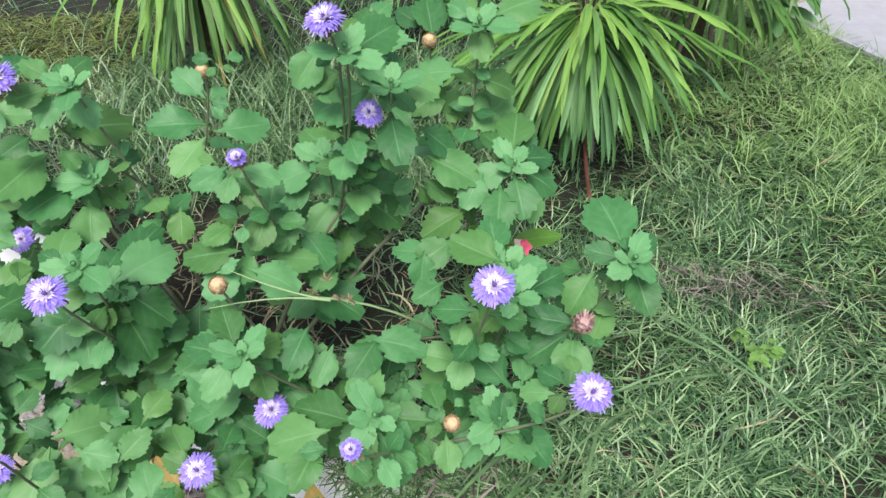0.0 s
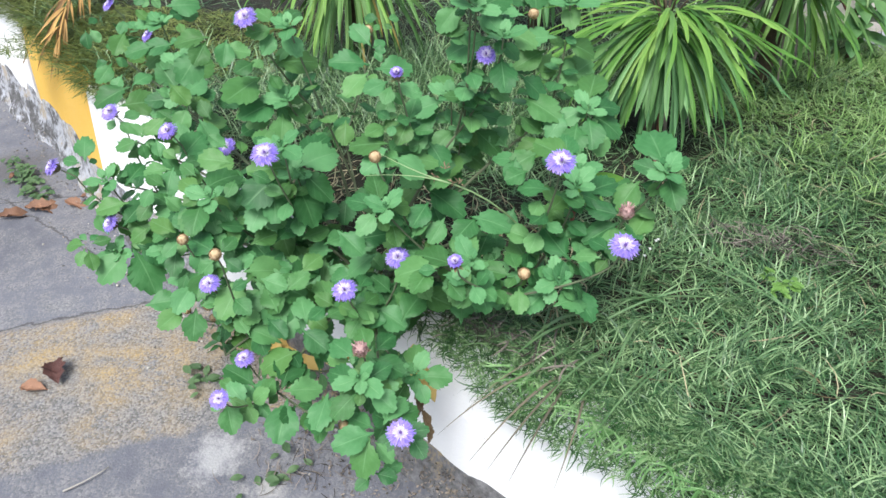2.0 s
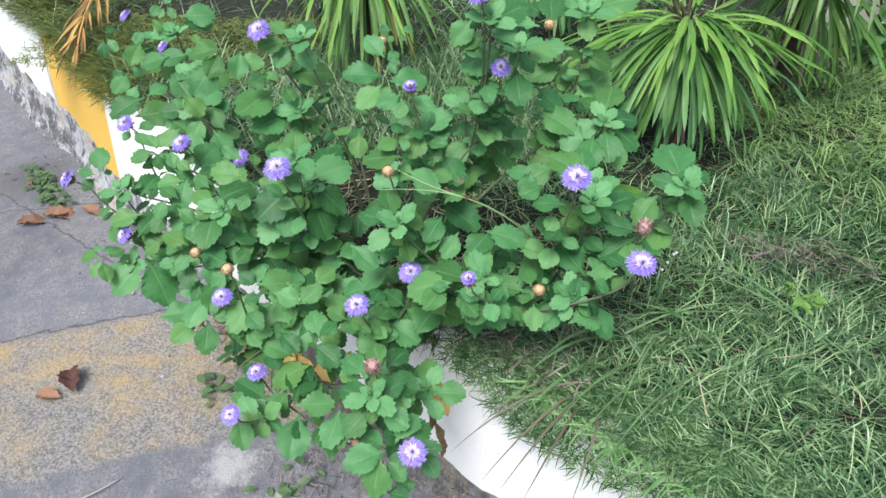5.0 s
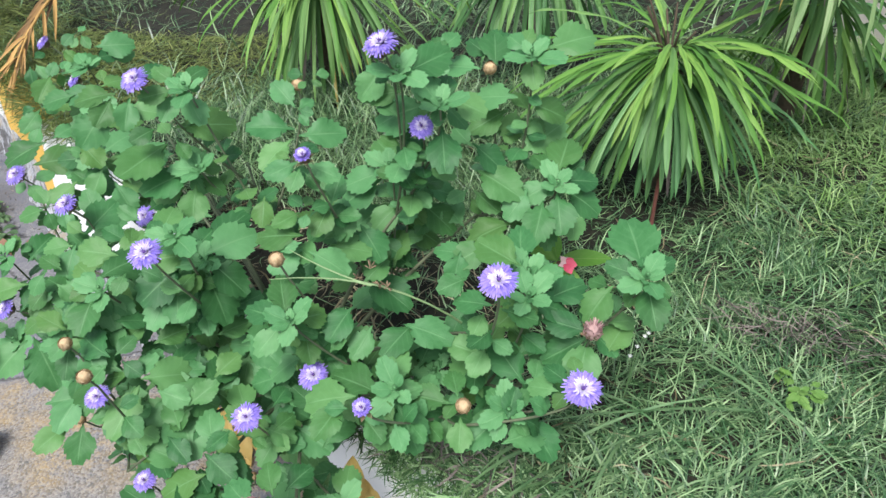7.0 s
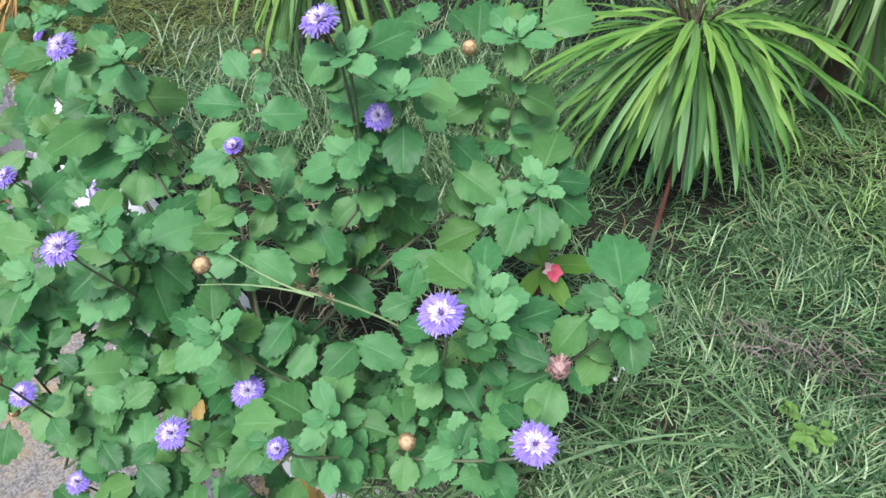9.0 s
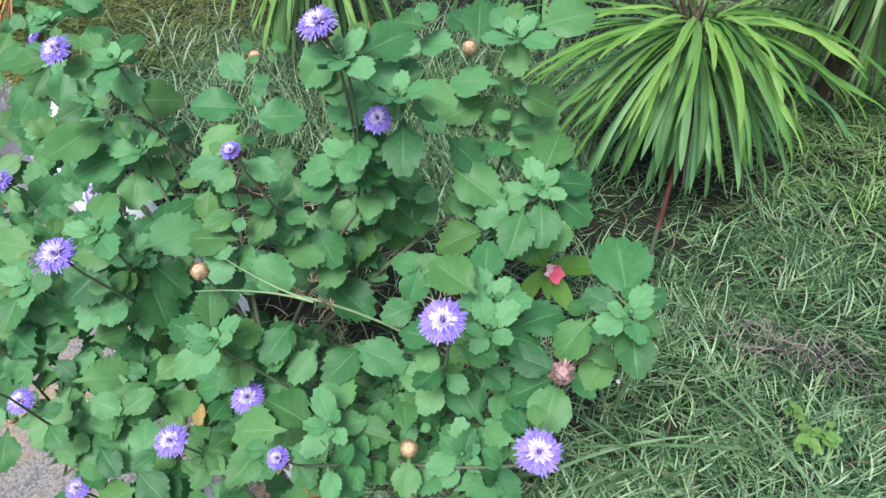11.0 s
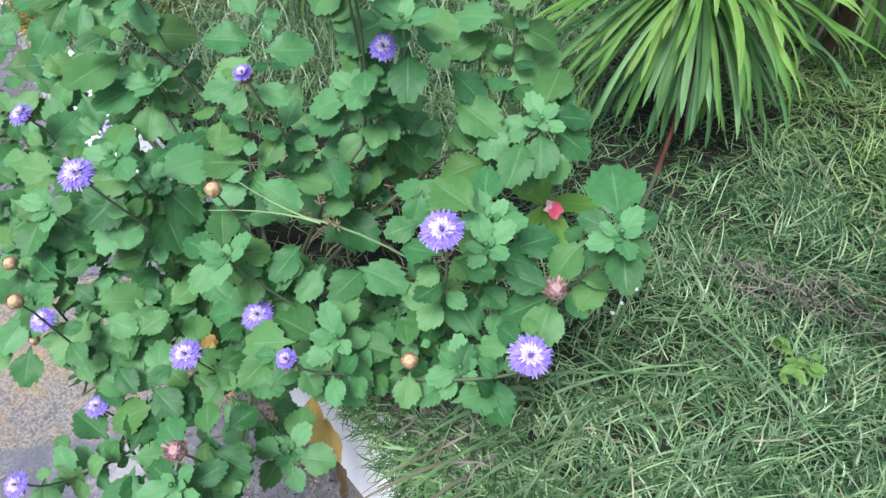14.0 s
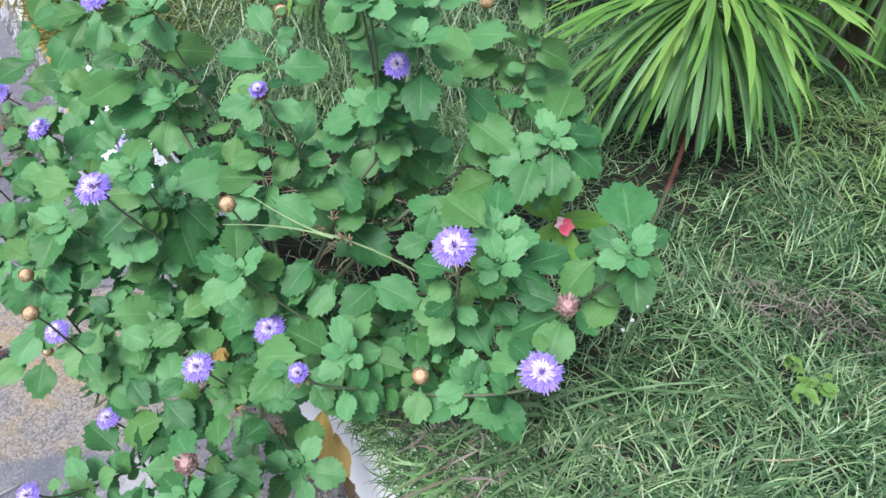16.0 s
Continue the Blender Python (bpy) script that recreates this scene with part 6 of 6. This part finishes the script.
def build_balsam():
    b = thing("pink_balsam", (0.075, 0.575, 0), "small balsam with pointed light green leaves and one pink flower", "flower")
    pts = curve_points((0.075, 0.585, -0.01), (0.07, 0.58, 0.06), (0.08, 0.56, 0.12), 7)
    part("stem", mesh_of("stem", *tube(pts, 0.004, 0.0025), RED_STEM), b)
    lf = [smooth_leaf(s + 30, 0.36, PINK_LEAF, 0.25, 0.2) for s in range(2)]
    for d, s in (((1, 0.15, 0.15), 0.062), ((-0.35, -0.5, -0.5), 0.05), ((0.6, -0.55, -0.4), 0.055), ((-0.8, 0.3, 0.25), 0.05), ((-0.2, 0.9, 0.3), 0.05), ((0.3, -0.9, -0.5), 0.035)):
        part("leaf", lf[int(s * 1000) % 2], b, frame_at((0.078, 0.565, 0.118), d, (0, -0.5, 1)) @ Matrix.Scale(s, 4))
    at = Vector((0.088, 0.545, 0.132))
    petal = smooth_leaf(50, 0.95, PINK, 0.15, 0.25, 6, 0.8)
    pale = smooth_leaf(51, 0.8, PINK_PALE, 0.2, 0.3, 6, 0.8)
    for d, me, s in (((1, -0.2, 0.1), petal, 0.012), ((0.5, -0.7, -0.4), petal, 0.0125), ((0.8, 0.5, 0.4), petal, 0.01), ((1, -0.6, -0.1), petal, 0.008), ((0.2, -0.9, -0.1), petal, 0.009), ((-0.5, 0.4, 0.5), pale, 0.01), ((-0.5, -0.4, 0.1), pale, 0.009), ((0.1, 0.6, 0.5), pale, 0.008)):
        part("petal", me, b, frame_at(at, d, (0.2, -0.7, 0.7)) @ Matrix.Scale(s, 4))


def build_sedge():
    s = thing("sedge", (0.06, 0.47, 0), "thin flowering sedge stalk leaning through the shrub", "sedge")
    pts = curve_points((0.06, 0.47, 0.0), (0.0, 0.4, 0.2), (-0.1, 0.385, 0.225), 10)
    part("stalk", mesh_of("stalk", *tube(pts, 0.0013, 0.001, 5), SEDGE), s)
    r = random.Random(9)
    for p in ((-0.079, 0.386, 0.222), (-0.088, 0.392, 0.235), (-0.1, 0.388, 0.226), (-0.07, 0.38, 0.226)):
        sets = []
        for q in range(8):
            d = Vector((r.gauss(0, 1), r.gauss(0, 1), r.gauss(0.3, 0.8))).normalized()
            k = r.uniform(0.004, 0.009)
            m = frame_at(d * k * 0.6, d, (0.3, 0.2, 0.9))
            v, f = core(1, 0, 1, 6, 4)
            sets.append(([m @ Vector((c * 0.0024, a * 0.0007, e * 0.0007)) for a, e, c in v], f))
            sets.append(tube([Vector(), d * k * 0.5, d * k], 0.0004, 0.0002, 4))
        part("seed_head", mesh_of("seed_head", *join(*sets), SEED, False), s, Matrix.Translation(p))
    for tip in ((-0.17, 0.36, 0.24), (-0.16, 0.39, 0.25)):
        q = curve_points((-0.085, 0.382, 0.224), (-0.12, 0.38, 0.235), tip, 6)
        part("bract_leaf", mesh_of("bract_leaf", *tube(q, 0.0013, 0.0004, 4), SEDGE), s)


def build_weeds():
    w = thing("broadleaf_weed", (0.33, 0.48, 0), "small bright green weed among the grass", "weed")
    lf = toothed_leaf(60, 0.42, 4, WEED_LEAF, 0.2, 0.4)
    r = random.Random(4)
    for i in range(22):
        a = r.uniform(0, 6.28)
        part("leaf", lf, w, frame_at((0.347 + 0.015 * math.cos(a * 2), 0.488 + 0.013 * math.sin(a), r.uniform(0.02, 0.042)), (math.cos(a), math.sin(a), 0.3), (0, -0.2, 1)) @ Matrix.Scale(r.uniform(0.01, 0.019), 4))
    t = thing("creeping_stem", (0.235, 0.95, 0.0), "long creeping stem, red then green, leaning out from under the clump", "stem")
    q = curve_points((0.235, 0.95, 0.08), (0.2, 0.72, 0.0), (0.152, 0.415, 0.232), 16)
    part("red_length", mesh_of("red_length", *tube(q[:9], 0.0032, 0.0028), RED_STEM), t, label="dark red stem")
    part("green_length", mesh_of("green_length", *tube(q[8:], 0.0028, 0.0018), STEM), t)
    tuft = thing("white_floweret_tuft", (0.165, 0.47, 0), "tiny whitish flowerets on thin stalks in the grass", "flower")
    for p in ((0.164, 0.474, 0.069), (0.18, 0.5, 0.075), (0.172, 0.488, 0.07), (0.185, 0.51, 0.07)):
        part("stalk", mesh_of("stalk", *tube(curve_points((0.165, 0.47, 0), (0.17, 0.48, 0.04), p, 5), 0.0008, 0.0006, 4), GRASS), tuft)
        part("floweret", mesh_of("floweret", *join(core(0.0014, 0), floret_ring(7, 0.0005, 0.0024, 0, 0.001, 0.0007, 1, 3)), WHITE_BIT, False), tuft, Matrix.Translation(p))


# ---- litter ----
def litter_leaf(name, p, along, size, wide, mat, label, droop=0.5, seed=70):
    me = smooth_leaf(seed, wide, mat, 0.9, droop, 12, 0.9, 0.05)
    ob = new(name, me)
    ob.matrix_basis = frame_at(p, along, (0.1, -0.1, 1)) @ Matrix.Scale(size, 4)
    return tagged(ob, label, "leaf", "fallen leaves")


CRUMB = [q for q in range(len(KP)) if -0.5 < KP[q].x < 0.2]


def build_litter():
    litter_leaf("fallen_leaf", (-0.845, 0.5, ROAD_Z + 0.01), (0.6, -0.75, 0.1), 0.062, 0.6, DARK_LEAF, "dark purplish-brown fallen leaf lying on the road", 0.1)
    litter_leaf("fallen_leaf", (-0.875, 0.437, ROAD_Z + 0.006), (0.9, 0.05, 0.02), 0.05, 0.55, DRY_LEAF, "pale orange-brown fallen leaf lying on the road", 0.1, 71)
    for x, y, a, s in ((-1.24, 0.9, 30, 0.075), (-1.2, 0.945, 10, 0.085), (-1.17, 0.94, 60, 0.06), (-1.12, 0.985, -10, 0.06), (-1.09, 1.0, 30, 0.05), (-1.32, 1.06, 70, 0.04)):
        litter_leaf("fallen_leaf", (x, y, ROAD_Z + 0.012), (math.cos(radians(a)), math.sin(radians(a)), 0.15), s * 1.15, 0.36, DRY_LEAF, "curled brown dry leaf at the foot of the kerb", 0.7, 72 + int(s * 100))
    for x, y, z, a, size in YELLOWED:
        ob = new("yellowed_leaf", smooth_leaf(int(a + 1000 * size), 0.45, YELLOW_LEAF, 0.7, 0.5, 10, 1.0, 0.03))
        ob.matrix_basis = frame_at((x, y, z), (math.cos(radians(a)), math.sin(radians(a)), -0.5), (0.1, -0.6, 0.8)) @ Matrix.Scale(size, 4)
        tagged(ob, "withered yellow leaf hanging under the shrub over the kerb", "leaf", "yellowed leaves")
    for x, y, z, a, size in ((-0.128, 0.37, -0.11, 290, 0.04), (-0.115, 0.358, -0.13, 240, 0.034), (-0.12, 0.362, -0.16, 310, 0.04), (-0.105, 0.35, -0.175, 270, 0.032)):
        litter_leaf("withered_leaf", (x, y, z), (math.cos(radians(a)), math.sin(radians(a)), -0.6), size * 0.8, 0.4, WITHERED, "curled brown withered leaf caught at the kerb", 0.6, int(a))
    # dead palm frond over the kerb
    f = thing("dry_palm_frond", (-1.15, 1.1, 0.05), "dry orange-brown palm frond drooping over the kerb", "palm frond")
    mid = curve_points((-1.2, 1.56, 0.1), (-1.17, 1.34, 0.09), (-1.08, 1.13, 0.045), 12)
    part("midrib", mesh_of("midrib", *tube(mid, 0.005, 0.002), FROND), f)
    r = random.Random(6)
    for i in range(30):
        p = mid[2 + i % 10]
        s = 1 if i % 2 else -1
        d = (s * r.uniform(0.05, 0.55) + 0.15, -0.9, r.uniform(-0.35, -0.05))
        me = smooth_leaf(400 + i, r.uniform(0.035, 0.06), FROND, 0.5, r.uniform(0.15, 0.45), 8, 0.7)
        part("leaflet", me, f, frame_at(p, d, (0.2, 0.3, 1)) @ Matrix.Scale(r.uniform(0.1, 0.18), 4))
    # long dry blades drooping over the kerb
    g = thing("dry_grass_tuft", (0.05, 0.34, 0), "long dry brownish grass blades drooping over the white kerb", "grass")
    for x0, y0, x1, y1, wd in ((0.06, 0.33, -0.075, 0.225, 0.0044), (0.07, 0.32, -0.035, 0.195, 0.0044), (0.075, 0.315, -0.015, 0.185, 0.004), (0.07, 0.3, 0.01, 0.175, 0.004), (0.09, 0.29, 0.058, 0.17, 0.003), (0.05, 0.34, -0.05, 0.258, 0.003)):
        q = curve_points((x0, y0, 0.0), ((x0 + x1) / 2 + 0.01, (y0 + y1) / 2, 0.045), (x1, y1, -0.02), 8)
        vs, fs, uv = [], [], []
        side = Vector((y1 - y0, x0 - x1, 0)).normalized()
        for i, p in enumerate(q):
            w = wd * 0.5 * (1 - (i / 7) ** 2 * 0.9)
            vs += [p + side * w, p - side * w + Vector((0, 0, w * 0.6))]
        fs = [(i * 2, i * 2 + 1, i * 2 + 3, i * 2 + 2) for i in range(7)]
        part("blade", mesh_of("blade", vs, fs, DRY_BLADE), g)
    # long green blades across the lawn
    t = thing("long_grass_tuft", (0.12, 0.34, 0), "tuft of long pale green grass blades", "grass")
    for x0, y0, x1, y1, wd in ((0.1, 0.4, 0.02, 0.33, 0.009), (0.1, 0.39, 0.0, 0.3, 0.007), (0.3, 0.46, -0.02, 0.36, 0.004), (0.12, 0.4, 0.28, 0.46, 0.003), (0.26, 0.52, 0.4, 0.33, 0.003), (0.25, 0.56, 0.37, 0.36, 0.003), (0.2, 0.42, 0.06, 0.3, 0.003), (0.16, 0.4, 0.1, 0.25, 0.0035), (0.22, 0.36, 0.12, 0.24, 0.003), (0.05, 0.42, 0.03, 0.3, 0.003), (0.14, 0.46, 0.24, 0.35, 0.0025), (0.3, 0.4, 0.2, 0.28, 0.003), (0.1, 0.36, 0.0, 0.24, 0.0034), (0.12, 0.35, 0.03, 0.22, 0.003), (0.09, 0.34, 0.01, 0.26, 0.0036), (0.14, 0.33, 0.05, 0.2, 0.003), (0.15, 0.36, 0.04, 0.25, 0.0028), (0.17, 0.32, 0.08, 0.18, 0.003)):
        q = curve_points((x0, y0, 0.02), ((x0 + x1) / 2, (y0 + y1) / 2, 0.07), (x1, y1, 0.035), 8)
        side = Vector((y1 - y0, x0 - x1, 0)).normalized()
        vs, uv = [], []
        for i, p in enumerate(q):
            w = wd * 0.5 * (1 - (i / 7) ** 2 * 0.9)
            vs += [p + side * w, p - side * w + Vector((0, 0, w * 0.6))]
            uv += [(i / 7, 0), (i / 7, 1)]
        fs = [(i * 2, i * 2 + 1, i * 2 + 3, i * 2 + 2) for i in range(7)]
        part("blade", mesh_of("blade", vs, fs, GRASS, True, uv), t)
    # crumbs of dead leaf and dark dirt where the shrub overhangs the road
    vs, fs = [], []
    r = random.Random(18)
    for i in range(3200):
        j = r.choice([q for q in range(len(KP)) if -1.5 < KP[q].x < 0.15]) if i % 4 == 0 else r.choice(CRUMB)
        q = KP[j] + KN[j] * abs(r.gauss(0.02, 0.06)) + Vector((r.gauss(0, 0.01), r.gauss(0, 0.01)))
        near = max(0.0, 0.085 - (q - KP[j]).length)
        m = Matrix.Translation((q.x, q.y, ROAD_Z + 0.006 + 0.5 * near)) @ pose(0, 0, 0, r.uniform(-40, 40), r.uniform(-40, 40), r.uniform(0, 360))
        s, w = r.uniform(0.0015, 0.005), r.uniform(0.0005, 0.0018)
        o = len(vs)
        vs += [m @ Vector(v) for v in ((-s, 0, 0), (-s * 0.2, -w, 0.001), (s, 0, 0.002), (0, w, -0.001))]
        fs.append((o, o + 1, o + 2, o + 3))
    tagged(new("leaf_crumbs", mesh_of("leaf_crumbs", vs, fs, CRUMBS, False)), "crumbled brown leaf litter at the foot of the kerb", "litter", kind="stuff")
    # dry stalks on the road under the shrub's foremost shoots
    k = 70
    x, y = RNG.normal(-0.31, 0.05, k), RNG.normal(0.35, 0.04, k)
    on = inside(x, y) < -0.02
    x, y = x[on], y[on]
    k = len(x)
    me = blades(k, x, y, np.full(k, ROAD_Z + 0.005), RNG.uniform(0.015, 0.05, k), RNG.uniform(0.001, 0.002, k), RNG.uniform(0, 6.28, k), RNG.uniform(0.0, 0.3, k), RNG.uniform(0.1, 0.8, k), DEAD, "dry_stalks", 0.8)
    tagged(new("dry_stalks", me), "thin dry stalks lying on the road under the shrub", "litter", kind="stuff")
    # moss and seedlings in the road's joint
    for k, (x, y, cnt, sp) in enumerate(((-1.36, 1.13, 14, 0.014), (-1.31, 1.09, 24, 0.016), (-1.27, 1.06, 30, 0.018), (-1.225, 1.02, 24, 0.016), (-1.19, 0.985, 14, 0.014), (-0.565, 0.505, 6, 0.01), (-0.545, 0.49, 8, 0.014), (-0.37, 0.33, 6, 0.02), (-0.33, 0.35, 5, 0.016))):
        w = thing("road_weed", (x, y, ROAD_Z), "small green weeds sprouting from a crack in the road", "weed", "road weeds")
        me = smooth_leaf(600 + k, 0.55, ROAD_WEED)
        for i in range(cnt):
            a = r.uniform(0, 6.28)
            p = (x + r.gauss(0, sp), y + r.gauss(0, sp), ROAD_Z + r.uniform(0.004, 0.02))
            part("leaf", me, w, frame_at(p, (math.cos(a), math.sin(a), r.uniform(0, 0.7)), (0, -0.2, 1)) @ Matrix.Scale(r.uniform(0.012, 0.026), 4))
    twig = tagged(new("twig", mesh_of("twig", *tube(curve_points((-0.68, 0.255, ROAD_Z + 0.005), (-0.645, 0.275, ROAD_Z + 0.012), (-0.63, 0.305, ROAD_Z + 0.006), 6), 0.0018, 0.001, 5), PEBBLE)), "pale dry twig lying on the road", "twig")
    # grit along the kerb's foot
    vs, fs = [], []
    r = random.Random(8)
    for i in range(700):
        j = r.randrange(len(KP))
        if not -1.8 < KP[j].x < 0.3:
            continue
        q = KP[j] + KN[j] * abs(r.gauss(0.03, 0.07)) + Vector((r.uniform(-0.02, 0.02), r.uniform(-0.02, 0.02)))
        s = r.uniform(0.001, 0.0035)
        v, f = core(s, 0, 0.6, 6, 3)
        o = len(vs)
        d = max(0.0, 0.1 - (q - KP[j]).length)
        vs += [(a + q.x, b * r.uniform(0.8, 1.1) + q.y, c + ROAD_Z + 0.003 + 0.18 * d) for a, b, c in v]
        fs += [tuple(k + o for k in p) for p in f]
    tagged(new("grit", mesh_of("grit", vs, fs, PEBBLE, False)), "loose grey grit along the foot of the kerb", "gravel", kind="stuff")


build_ground()
build_kerb()
build_clumps()
build_broad_shrub()
build_shrub()
build_balsam()
build_sedge()
build_weeds()
build_litter()
build_grass()
